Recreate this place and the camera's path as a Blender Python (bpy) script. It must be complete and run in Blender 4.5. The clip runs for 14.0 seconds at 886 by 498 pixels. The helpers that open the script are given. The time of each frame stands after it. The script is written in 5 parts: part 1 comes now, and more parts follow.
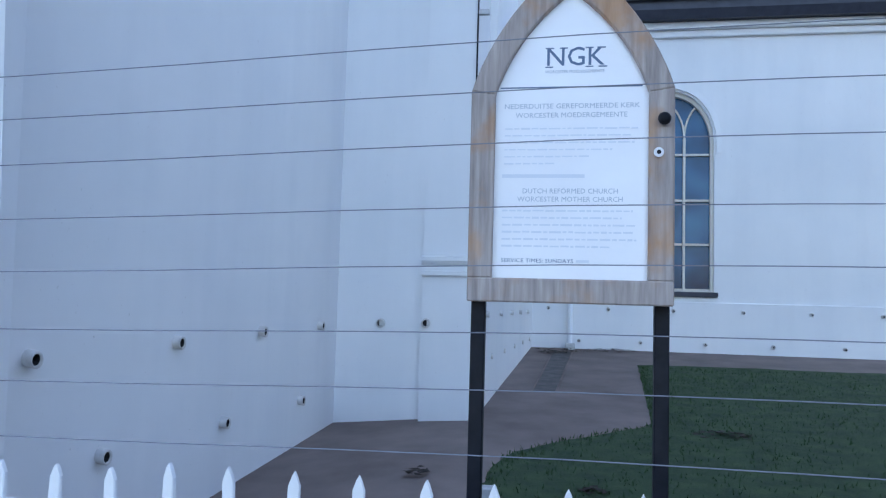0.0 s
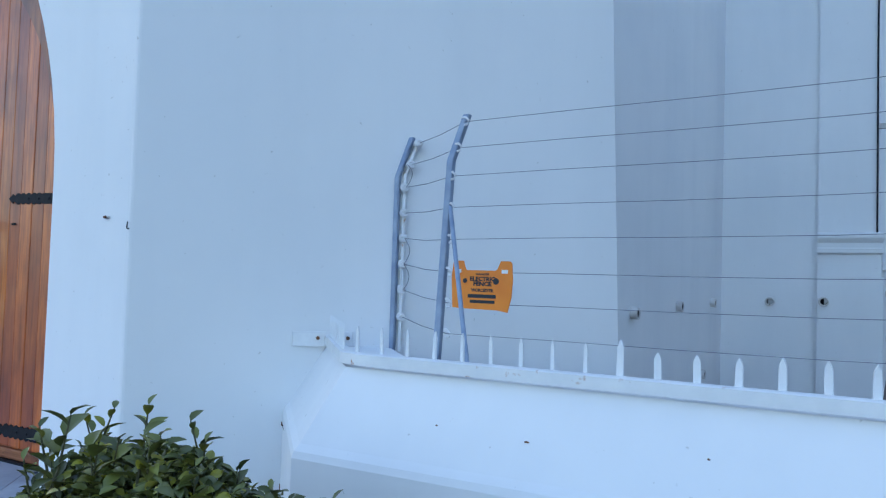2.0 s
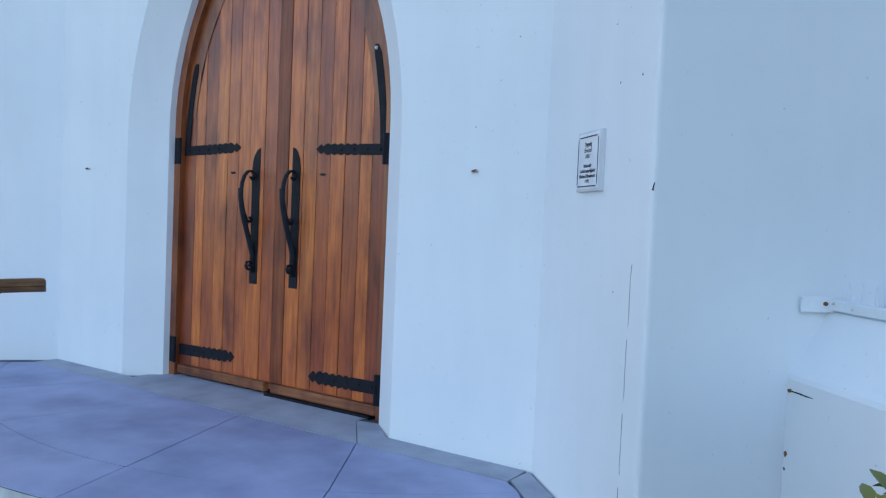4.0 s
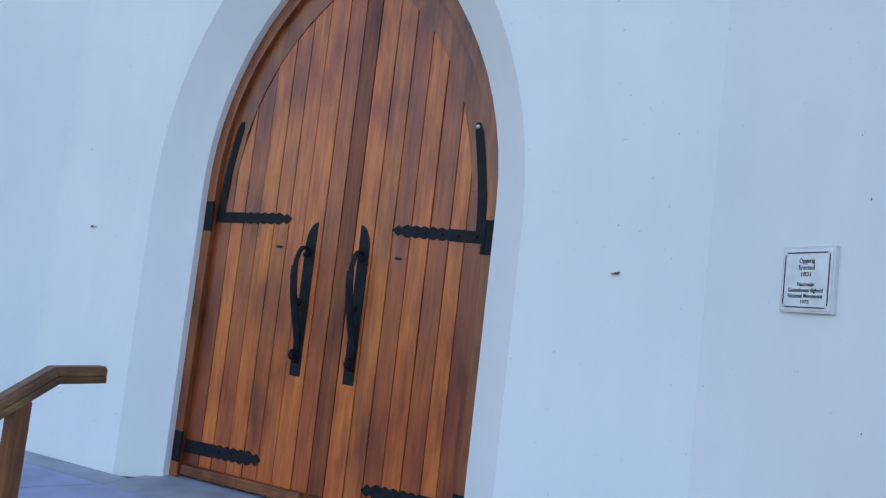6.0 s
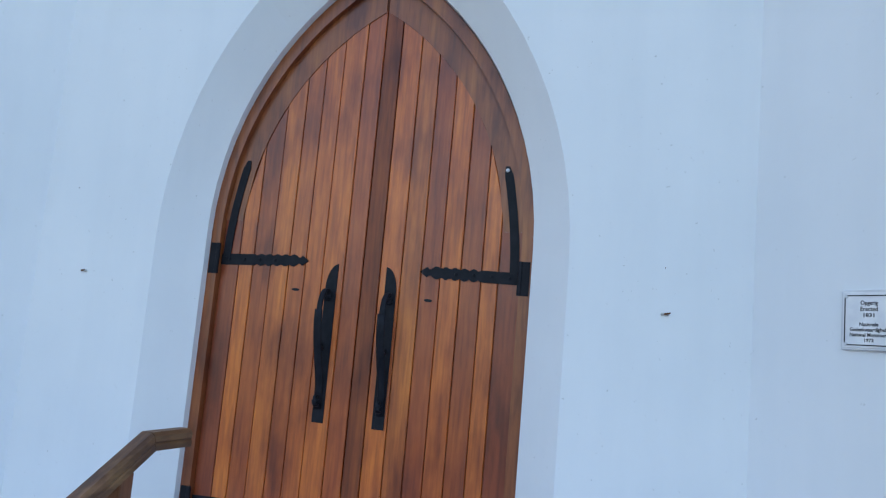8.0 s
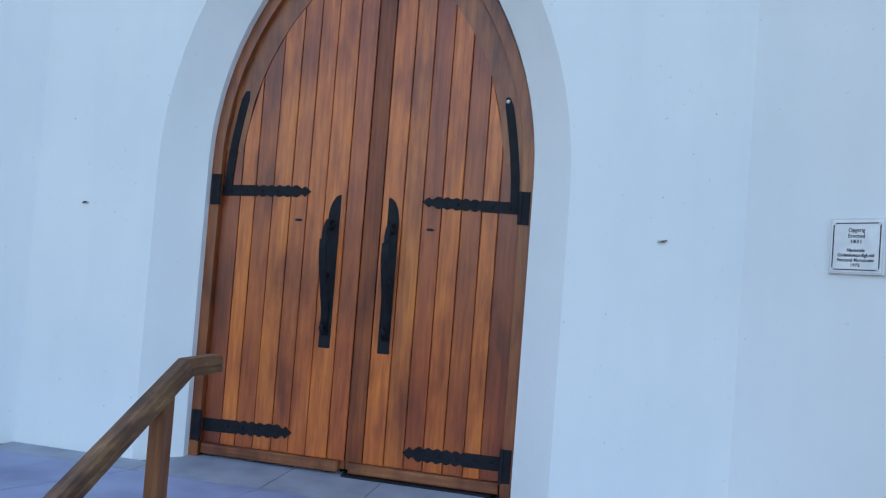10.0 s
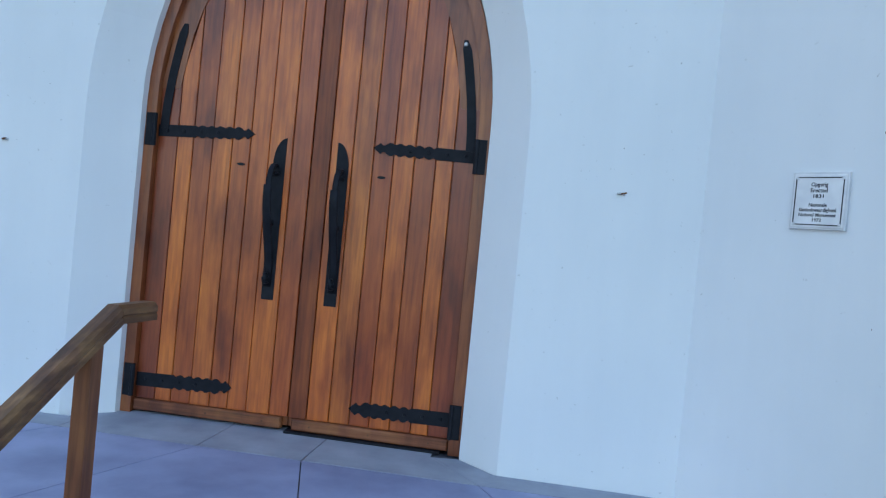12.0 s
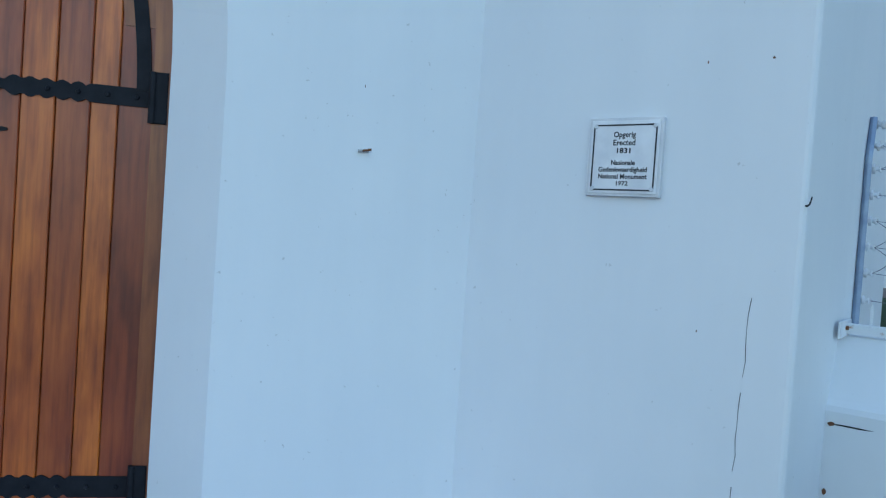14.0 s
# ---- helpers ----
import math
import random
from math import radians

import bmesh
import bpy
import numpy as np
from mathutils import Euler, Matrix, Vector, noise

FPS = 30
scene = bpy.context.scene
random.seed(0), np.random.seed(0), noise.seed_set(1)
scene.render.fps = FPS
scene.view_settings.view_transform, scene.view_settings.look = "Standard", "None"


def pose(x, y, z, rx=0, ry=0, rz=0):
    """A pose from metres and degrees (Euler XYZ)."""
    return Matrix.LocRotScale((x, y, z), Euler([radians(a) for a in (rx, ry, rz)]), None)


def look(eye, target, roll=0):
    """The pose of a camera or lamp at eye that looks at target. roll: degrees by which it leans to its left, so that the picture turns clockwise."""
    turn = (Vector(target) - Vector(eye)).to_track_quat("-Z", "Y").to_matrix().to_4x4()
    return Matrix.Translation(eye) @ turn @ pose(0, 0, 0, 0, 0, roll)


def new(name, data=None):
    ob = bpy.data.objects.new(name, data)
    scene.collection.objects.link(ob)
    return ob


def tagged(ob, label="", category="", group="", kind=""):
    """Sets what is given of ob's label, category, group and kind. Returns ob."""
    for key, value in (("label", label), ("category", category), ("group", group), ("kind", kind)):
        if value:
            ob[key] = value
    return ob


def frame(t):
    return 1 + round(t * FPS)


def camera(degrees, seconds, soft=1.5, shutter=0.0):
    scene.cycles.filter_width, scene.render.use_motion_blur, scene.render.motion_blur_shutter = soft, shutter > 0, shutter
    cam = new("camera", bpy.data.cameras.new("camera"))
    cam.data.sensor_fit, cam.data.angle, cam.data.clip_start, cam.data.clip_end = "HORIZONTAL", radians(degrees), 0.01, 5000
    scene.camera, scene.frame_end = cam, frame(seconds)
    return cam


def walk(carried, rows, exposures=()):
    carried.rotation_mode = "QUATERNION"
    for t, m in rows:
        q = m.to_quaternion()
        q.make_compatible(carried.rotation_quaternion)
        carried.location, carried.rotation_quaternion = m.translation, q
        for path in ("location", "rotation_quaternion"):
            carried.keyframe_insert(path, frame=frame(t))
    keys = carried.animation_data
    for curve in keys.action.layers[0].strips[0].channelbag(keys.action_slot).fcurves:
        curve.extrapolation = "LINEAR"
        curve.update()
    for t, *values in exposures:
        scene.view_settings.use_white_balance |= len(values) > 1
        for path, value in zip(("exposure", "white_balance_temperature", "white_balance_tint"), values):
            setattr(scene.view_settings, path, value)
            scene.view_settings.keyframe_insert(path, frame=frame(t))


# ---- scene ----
cam = camera(60.8, 14.0, 1.2)
PATH = [
    (0, (0.521, 0.806, 1.665), (0.184, 2.772, 1.806), 1.6),
    (0.5, (0.359, 0.566, 1.647), (-0.112, 2.507, 1.762), 2.4),
    (1, (0.082, 0.244, 1.56), (-0.572, 2.133, 1.644), 6.2),
    (1.5, (-0.277, 0.049, 1.526), (-1.155, 1.839, 1.68), 2.8),
    (2, (-0.585, -0.052, 1.555), (-1.566, 1.689, 1.634), 1.8),
    (2.5, (-0.9, -0.343, 1.536), (-1.791, 1.444, 1.644), 2.6),
    (3, (-1.353, -0.54, 1.496), (-2.448, 1.133, 1.496), 3.8),
    (3.5, (-1.773, -0.708, 1.538), (-3.0, 0.87, 1.475), 3.8),
    (4, (-2.172, -0.895, 1.568), (-3.252, 0.786, 1.489), 2.4),
    (4.2, (-2.312, -0.928, 1.563), (-3.419, 0.738, 1.547), 2.6),
    (6.3, (-3.689, -1.084, 1.581), (-4.405, 0.777, 1.74), 6.8),
    (6.5, (-3.8, -1.117, 1.575), (-4.406, 0.785, 1.695), 6.0),
    (7, (-4.088, -1.253, 1.587), (-4.624, 0.666, 1.768), 6.0),
    (7.2, (-4.196, -1.275, 1.588), (-4.745, 0.634, 1.817), 5.6),
    (9.3, (-4.519, -1.605, 1.63), (-5.029, 0.312, 1.884), 4.3),
    (9.5, (-4.571, -1.605, 1.638), (-5.049, 0.329, 1.812), 4.7),
    (10, (-4.546, -1.587, 1.587), (-4.985, 0.363, 1.645), 4.4),
    (10.5, (-4.513, -1.558, 1.579), (-4.994, 0.383, 1.607), 4.3),
    (11, (-4.566, -1.559, 1.562), (-5.006, 0.392, 1.582), 5.0),
    (11.5, (-4.625, -1.549, 1.561), (-4.975, 0.42, 1.54), 5.5),
    (12, (-4.633, -1.411, 1.521), (-4.914, 0.569, 1.489), 5.5),
    (12.5, (-4.604, -1.166, 1.536), (-4.834, 0.82, 1.483), 7.0),
    (13, (-4.597, -0.914, 1.522), (-4.588, 1.084, 1.449), 5.6),
    (13.5, (-4.589, -0.499, 1.519), (-4.296, 1.478, 1.454), 5.4),
    (14, (-4.436, -0.162, 1.573), (-4.111, 1.81, 1.516), 3.9),
]
walk(cam, [(t, look(eye, target, roll)) for t, eye, target, roll in PATH], [(0, 2.26, 6300, 18), (0.5, 2.2, 6250, 18), (1.0, 2.05, 6300, 18), (1.5, 1.95, 6100, 12), (2.5, 1.88, 6050, 11), (4.0, 1.86, 6200, 11), (6.5, 1.82, 6500, 13), (9.5, 1.85, 6450, 11), (12.0, 1.83, 6300, 9), (13.0, 1.84, 6400, 11), (13.5, 1.84, 6300, 8), (14.0, 1.7, 6100, 3)])

# ---- light ----
world = bpy.data.worlds.new("sky")
scene.world = world
world.use_nodes = True
wn = world.node_tree.nodes
sky = wn.new("ShaderNodeTexSky")
sky.sky_type, sky.sun_disc = "NISHITA", False
sky.sun_elevation, sky.sun_rotation = radians(18), radians(-43)
sky.air_density, sky.dust_density, sky.ozone_density = 1.0, 2.0, 1.2
wn["Background"].inputs["Strength"].default_value = 0.15
world.node_tree.links.new(sky.outputs[0], wn["Background"].inputs["Color"])
sun_data = bpy.data.lights.new("sun", "SUN")
sun_data.energy, sun_data.angle, sun_data.color = 3.0, radians(0.5), (1.0, 0.95, 0.88)
sun = new("sun", sun_data)
sun.matrix_world = look((-20.4, 21.9, 9.8), (0, 0, 0))

# ---- materials ----


def material(name, colour, rough=0.6, metal=0.0):
    m = bpy.data.materials.new(name)
    m.use_nodes = True
    b = m.node_tree.nodes["Principled BSDF"]
    b.inputs["Base Color"].default_value = (*colour, 1)
    b.inputs["Roughness"].default_value = rough
    b.inputs["Metallic"].default_value = metal
    return m


def noise_of(m, scale, detail=4.0, stretch=(1, 1, 1), rough=0.55):
    nt = m.node_tree
    co, mp, nz = (nt.nodes.new(k) for k in ("ShaderNodeTexCoord", "ShaderNodeMapping", "ShaderNodeTexNoise"))
    mp.inputs["Scale"].default_value = stretch
    nz.inputs["Scale"].default_value, nz.inputs["Detail"].default_value = scale, detail
    nz.inputs["Roughness"].default_value = rough
    nt.links.new(co.outputs["Object"], mp.inputs["Vector"])
    nt.links.new(mp.outputs[0], nz.inputs["Vector"])
    return nz.outputs["Fac"]


def ramp_of(m, fac, stops):
    r = m.node_tree.nodes.new("ShaderNodeValToRGB")
    e = r.color_ramp.elements
    e[0].position, e[0].color = stops[0][0], (*stops[0][1], 1)
    e[1].position, e[1].color = stops[-1][0], (*stops[-1][1], 1)
    for p, c in stops[1:-1]:
        e.new(p).color = (*c, 1)
    m.node_tree.links.new(fac, r.inputs[0])
    return r.outputs[0]


def mix_of(m, mode, fac, a, b):
    n = m.node_tree.nodes.new("ShaderNodeMix")
    n.data_type, n.blend_type = "RGBA", mode
    if isinstance(fac, float):
        n.inputs[0].default_value = fac
    else:
        m.node_tree.links.new(fac, n.inputs[0])
    m.node_tree.links.new(a, n.inputs[6])
    if isinstance(b, tuple):
        n.inputs[7].default_value = (*b, 1)
    else:
        m.node_tree.links.new(b, n.inputs[7])
    return n.outputs[2]


def finish(m, colour=None, bump=None, strength=0.2, depth=0.01, rough=None):
    nt, b = m.node_tree, m.node_tree.nodes["Principled BSDF"]
    if colour is not None:
        nt.links.new(colour, b.inputs["Base Color"])
    if rough is not None:
        nt.links.new(rough, b.inputs["Roughness"])
    if bump is not None:
        n = nt.nodes.new("ShaderNodeBump")
        n.inputs["Strength"].default_value, n.inputs["Distance"].default_value = strength, depth
        nt.links.new(bump, n.inputs["Height"])
        nt.links.new(n.outputs[0], b.inputs["Normal"])
    return m


def random_of(m):
    return m.node_tree.nodes.new("ShaderNodeObjectInfo").outputs["Random"]


def value_of(m, fac, lo, hi):
    n = m.node_tree.nodes.new("ShaderNodeMapRange")
    n.inputs["To Min"].default_value, n.inputs["To Max"].default_value = lo, hi
    m.node_tree.links.new(fac, n.inputs["Value"])
    return n.outputs[0]


def plaster_material():
    m = material("white_painted_plaster", (0.8, 0.8, 0.8), 0.75)
    big = ramp_of(m, noise_of(m, 0.7, 5), [(0.3, (0.76, 0.775, 0.79)), (0.7, (0.84, 0.84, 0.84))])
    runs = ramp_of(m, noise_of(m, 3.0, 4, (1, 1, 0.12)), [(0.32, (0.88, 0.89, 0.9)), (0.55, (1, 1, 1))])
    c = mix_of(m, "MULTIPLY", 0.28, big, runs)
    specks = ramp_of(m, noise_of(m, 38, 2), [(0.22, (0.55, 0.53, 0.5)), (0.27, (1, 1, 1))])
    c = mix_of(m, "MULTIPLY", 0.5, c, specks)
    return finish(m, c, noise_of(m, 5, 6, rough=0.5), 0.12, 0.012)


def wood_material(name, dark, mid, light, rough=0.42, vary=0.5, stretch=(1, 1, 0.06)):
    m = material(name, mid, rough)
    grain = ramp_of(m, noise_of(m, 42, 5, stretch), [(0.2, dark), (0.5, mid), (0.85, light)])
    cloud = ramp_of(m, noise_of(m, 3.4, 4, (1.8, 1.8, 0.6)), [(0.3, (0.52, 0.38, 0.4)), (0.5, (1.0, 0.93, 0.95)), (0.7, (1.34, 1.42, 1.2))])
    c = mix_of(m, "MULTIPLY", 1.0, grain, cloud)
    tint = ramp_of(m, random_of(m), [(0.0, (0.58, 0.44, 0.56)), (0.5, (1.0, 0.94, 0.95)), (1.0, (1.3, 1.42, 1.2))])
    c = mix_of(m, "MULTIPLY", vary, c, tint)
    c = mix_of(m, "MULTIPLY", 1.0, c, m.node_tree.nodes.new("ShaderNodeObjectInfo").outputs["Color"])
    return finish(m, c, noise_of(m, 60, 5, stretch), 0.2, 0.003, value_of(m, noise_of(m, 8, 3), rough - 0.1, rough + 0.15))


def mottled(name, a, b, rough, scale, bump_scale=40, strength=0.2, depth=0.006, metal=0.0, lo=0.3, hi=0.7, detail=5):
    m = material(name, a, rough, metal)
    c = ramp_of(m, noise_of(m, scale, detail), [(lo, a), (hi, b)])
    return finish(m, c, noise_of(m, bump_scale, 5), strength, depth)


PLASTER = plaster_material()
DOOR_WOOD = wood_material("varnished_door_wood", (0.21, 0.041, 0.008), (0.42, 0.098, 0.016), (0.56, 0.16, 0.028), 0.36, 0.25)
FRAME_WOOD = wood_material("varnished_frame_wood", (0.13, 0.034, 0.009), (0.24, 0.066, 0.016), (0.32, 0.098, 0.026), 0.42, 0.2)
for polished in (DOOR_WOOD, FRAME_WOOD):
    polished.node_tree.nodes["Principled BSDF"].inputs["Coat Weight"].default_value = 0.45
    polished.node_tree.nodes["Principled BSDF"].inputs["Coat Roughness"].default_value = 0.3
MEET_WOOD = wood_material("dark_red_varnished_wood", (0.1, 0.02, 0.006), (0.2, 0.043, 0.011), (0.3, 0.075, 0.018), 0.4, 0.0)
KICK_WOOD = wood_material("worn_bottom_rail_wood", (0.1, 0.035, 0.013), (0.24, 0.08, 0.028), (0.4, 0.17, 0.075), 0.6, 0.3, (0.06, 1, 1))
RAIL_WOOD = wood_material("weathered_handrail_wood", (0.04, 0.017, 0.007), (0.12, 0.052, 0.019), (0.3, 0.155, 0.065), 0.5, 0.2, (1, 0.07, 0.5))
POST_WOOD = wood_material("brown_post_wood", (0.07, 0.022, 0.009), (0.17, 0.058, 0.022), (0.26, 0.1, 0.04), 0.55, 0.2)


def board_wood_material():
    m = material("silvered_board_wood", (0.3, 0.25, 0.2), 0.75)
    grain = ramp_of(m, noise_of(m, 60, 5, (1, 1, 0.08)), [(0.3, (0.24, 0.2, 0.185)), (0.7, (0.45, 0.39, 0.36))])
    worn = ramp_of(m, noise_of(m, 6, 5, (1, 1, 0.8)), [(0.52, (0, 0, 0)), (0.68, (0.9, 0.9, 0.9))])
    warm = ramp_of(m, noise_of(m, 40, 4, (1, 1, 0.1)), [(0.3, (0.33, 0.17, 0.085)), (0.7, (0.5, 0.3, 0.17))])
    return finish(m, mix_of(m, "MIX", worn, grain, warm), noise_of(m, 70, 5, (1, 1, 0.1)), 0.4, 0.003)


BOARD_WOOD = board_wood_material()
IRON = mottled("black_painted_iron", (0.006, 0.007, 0.011), (0.014, 0.015, 0.02), 0.6, 18, 60, 0.3, 0.002)
IRON.node_tree.nodes["Principled BSDF"].inputs["Specular IOR Level"].default_value = 0.2
STEEL = mottled("dull_blue_grey_steel", (0.2, 0.26, 0.38), (0.34, 0.41, 0.52), 0.5, 14, 50, 0.15, 0.002, 0.3)
WIRE = material("grey_fence_wire", (0.2, 0.21, 0.25), 0.6, 0.2)
def spike_material():
    m = material("white_painted_steel", (0.78, 0.79, 0.8), 0.5)
    base = ramp_of(m, noise_of(m, 9, 4), [(0.3, (0.7, 0.72, 0.74)), (0.7, (0.82, 0.83, 0.84))])
    rust = ramp_of(m, noise_of(m, 16, 5), [(0.65, (0, 0, 0)), (0.71, (1, 1, 1))])
    return finish(m, mix_of(m, "MIX", rust, base, (0.4, 0.2, 0.09)), noise_of(m, 60, 4), 0.25, 0.003)


SPIKE_PAINT = spike_material()
SLAB = mottled("lilac_grey_cement_paving", (0.22, 0.24, 0.37), (0.36, 0.385, 0.555), 0.65, 2.2, 70, 0.3, 0.004)
# Greyer, paler paving for the slabs next to the wall and doorway.
GREY_SLAB = mottled("greyer_cement_paving", (0.27, 0.285, 0.34), (0.4, 0.42, 0.48), 0.75, 3.5, 70, 0.3, 0.004)
JOINT = mottled("dark_paving_joint", (0.06, 0.06, 0.075), (0.13, 0.13, 0.16), 0.9, 12)
RISER = mottled("scuffed_whitewashed_step", (0.36, 0.35, 0.34), (0.62, 0.62, 0.62), 0.8, 7, 40, 0.4, 0.006)
PATHWAY = mottled("brown_cement_path", (0.13, 0.096, 0.083), (0.215, 0.165, 0.145), 0.85, 1.6, 60, 0.3, 0.005)
ROAD = mottled("grey_asphalt", (0.045, 0.045, 0.047), (0.085, 0.084, 0.082), 0.85, 0.9, 50, 0.3, 0.006)
LAWN = mottled("short_green_turf", (0.009, 0.032, 0.009), (0.036, 0.074, 0.02), 0.9, 5, 90, 0.8, 0.02)
GRASS = material("grass_blade", (0.028, 0.064, 0.016), 0.8)
GUTTER = mottled("dark_blue_gutter", (0.02, 0.024, 0.04), (0.035, 0.04, 0.06), 0.5, 6)
ROOF = mottled("dark_roof_sheeting", (0.04, 0.042, 0.05), (0.07, 0.07, 0.08), 0.6, 4)
PVC = mottled("pale_vent_pipe", (0.5, 0.48, 0.46), (0.7, 0.69, 0.67), 0.55, 14)
DARK = material("dark_hole", (0.012, 0.012, 0.014), 0.9)
STONE = mottled("white_marble_plaque", (0.66, 0.67, 0.7), (0.82, 0.82, 0.83), 0.35, 9)
PLATE = mottled("plaque_edge_metal", (0.56, 0.57, 0.6), (0.7, 0.7, 0.72), 0.45, 9, 40, 0.1, 0.002, 0.1)
INK = material("black_lettering", (0.02, 0.022, 0.03), 0.6)
BLUE_INK = material("slate_blue_lettering", (0.11, 0.165, 0.26), 0.6)
GREY_INK = material("faded_grey_lettering", (0.42, 0.46, 0.52), 0.7)
PALE_INK = material("pale_grey_lettering", (0.66, 0.69, 0.74), 0.7)
BOARD_WHITE = mottled("white_sign_panel", (0.78, 0.78, 0.8), (0.85, 0.85, 0.86), 0.35, 3)
ORANGE = mottled("orange_plastic_sign", (0.75, 0.2, 0.015), (0.85, 0.26, 0.02), 0.45, 9)
CERAMIC = material("white_insulator", (0.72, 0.73, 0.75), 0.35)
RUST = mottled("rusted_steel", (0.06, 0.03, 0.018), (0.22, 0.09, 0.04), 0.85, 30)
WINDOW_PAINT = material("cream_window_paint", (0.68, 0.64, 0.56), 0.5)
DRAIN_BED = mottled("damp_dark_cement", (0.06, 0.055, 0.052), (0.13, 0.11, 0.1), 0.8, 6, 40, 0.3, 0.004)
LITTER = mottled("dry_leaf_litter", (0.02, 0.015, 0.012), (0.06, 0.045, 0.035), 0.9, 30)


def leaf_material():
    m = material("glossy_hedge_leaf", (0.05, 0.09, 0.02), 0.36)
    tint = ramp_of(m, random_of(m), [(0.0, (0.085, 0.1, 0.032)), (0.5, (0.14, 0.155, 0.038)), (0.8, (0.22, 0.21, 0.045)), (1.0, (0.34, 0.31, 0.06))])
    geo = m.node_tree.nodes.new("ShaderNodeNewGeometry").outputs["Random Per Island"]
    isle = ramp_of(m, geo, [(0.0, (0.5, 0.55, 0.6)), (0.55, (1.1, 1.1, 1.0)), (0.85, (1.9, 1.7, 1.0)), (1.0, (3.4, 2.8, 1.1))])
    b = m.node_tree.nodes["Principled BSDF"]
    b.inputs["Transmission Weight"].default_value = 0.0
    b.inputs["Subsurface Weight"].default_value = 0.0
    return finish(m, mix_of(m, "MULTIPLY", 1.0, tint, isle), noise_of(m, 120, 3), 0.15, 0.002)


LEAF = leaf_material()
TWIG = mottled("green_brown_twig", (0.05, 0.05, 0.02), (0.12, 0.11, 0.05), 0.7, 30)


def glass_material():
    m = material("leaded_glass_blue_reflection", (0.02, 0.09, 0.2), 0.12)
    m.node_tree.nodes["Principled BSDF"].inputs["Specular IOR Level"].default_value = 0.25
    # the blue reflection is painted into the base colour as soft patches
    c = ramp_of(m, noise_of(m, 0.9, 2), [(0.35, (0.012, 0.03, 0.07)), (0.55, (0.03, 0.12, 0.24)), (0.75, (0.05, 0.2, 0.36))])
    return finish(m, c, noise_of(m, 12, 2), 0.05, 0.01)


GLASS = glass_material()

# ---- mesh helpers ----


def mesh_of(name, bm, mat, smooth=False):
    bmesh.ops.recalc_face_normals(bm, faces=bm.faces)
    me = bpy.data.meshes.new(name)
    bm.to_mesh(me)
    bm.free()
    me.materials.append(mat)
    if smooth:
        me.polygons.foreach_set("use_smooth", [True] * len(me.polygons))
    return me


def part(name, bm, mat, parent=None, label="", smooth=False):
    ob = new(name, mesh_of(name, bm, mat, smooth))
    if parent is not None:
        ob.parent = parent
    return tagged(ob, label)


def nest(ob, under):
    """Make ob a sub-part of a part that stands at the origin of the world."""
    ob.parent = under
    ob.matrix_parent_inverse = Matrix()
    return ob


def thing(name, label, category, at=(0, 0, 0), group="", kind=""):
    ob = new(name)
    ob.empty_display_size = 0.1
    ob.location = at
    return tagged(ob, label, category, group, kind)


def adopt(ob, *kids):
    """Keep the kids where they are while ob, standing away from the origin, becomes their parent."""
    for k in kids:
        k.parent = ob
        k.matrix_parent_inverse = Matrix.Translation(ob.location).inverted()


def setting(name, bm, mat, label="", smooth=False):
    return tagged(part(name, bm, mat, None, "", smooth), label, "", "", "structure")


def box(bm, x0, x1, y0, y1, z0, z1, m=None, bevel=0.0):
    vs = [bm.verts.new((x, y, z)) for z in (z0, z1) for x, y in ((x0, y0), (x1, y0), (x1, y1), (x0, y1))]
    fs = [bm.faces.new([vs[i] for i in q]) for q in ((3, 2, 1, 0), (4, 5, 6, 7), (0, 1, 5, 4), (1, 2, 6, 5), (2, 3, 7, 6), (3, 0, 4, 7))]
    if bevel:
        es = list({e for f in fs for e in f.edges})
        r = bmesh.ops.bevel(bm, geom=es, offset=bevel, segments=1, affect="EDGES", profile=0.5)
        vs = list({v for f in r["faces"] for v in f.verts} | {v for v in vs if v.is_valid})
    if m is not None:
        bmesh.ops.transform(bm, matrix=m, verts=[v for v in vs if v.is_valid])
    return bm


def prism(bm, pts, z0, z1, m=None, bevel=0.0):
    """An upright prism over the outline pts (x, y)."""
    lo = [bm.verts.new((x, y, z0)) for x, y in pts]
    hi = [bm.verts.new((x, y, z1)) for x, y in pts]
    n = len(pts)
    fs = [bm.faces.new(lo[::-1]), bm.faces.new(hi)]
    fs += [bm.faces.new((lo[i], lo[(i + 1) % n], hi[(i + 1) % n], hi[i])) for i in range(n)]
    vs = lo + hi
    if bevel:
        r = bmesh.ops.bevel(bm, geom=list(fs[1].edges), offset=bevel, segments=1, affect="EDGES", profile=0.5)
        vs = list({v for f in r["faces"] for v in f.verts} | {v for v in vs if v.is_valid})
    if m is not None:
        bmesh.ops.transform(bm, matrix=m, verts=[v for v in vs if v.is_valid])
    return bm


# An outline drawn in x and z, pulled along y from the plane y = 0 towards the street.
UPRIGHT = Matrix(((1, 0, 0, 0), (0, 0, -1, 0), (0, 1, 0, 0), (0, 0, 0, 1)))


def plate(bm, pts, y, depth, bevel=0.0):
    """A plate with the outline pts (x, z), its back at y and its front at y - depth."""
    return prism(bm, pts, -y, -y + depth, UPRIGHT, bevel)


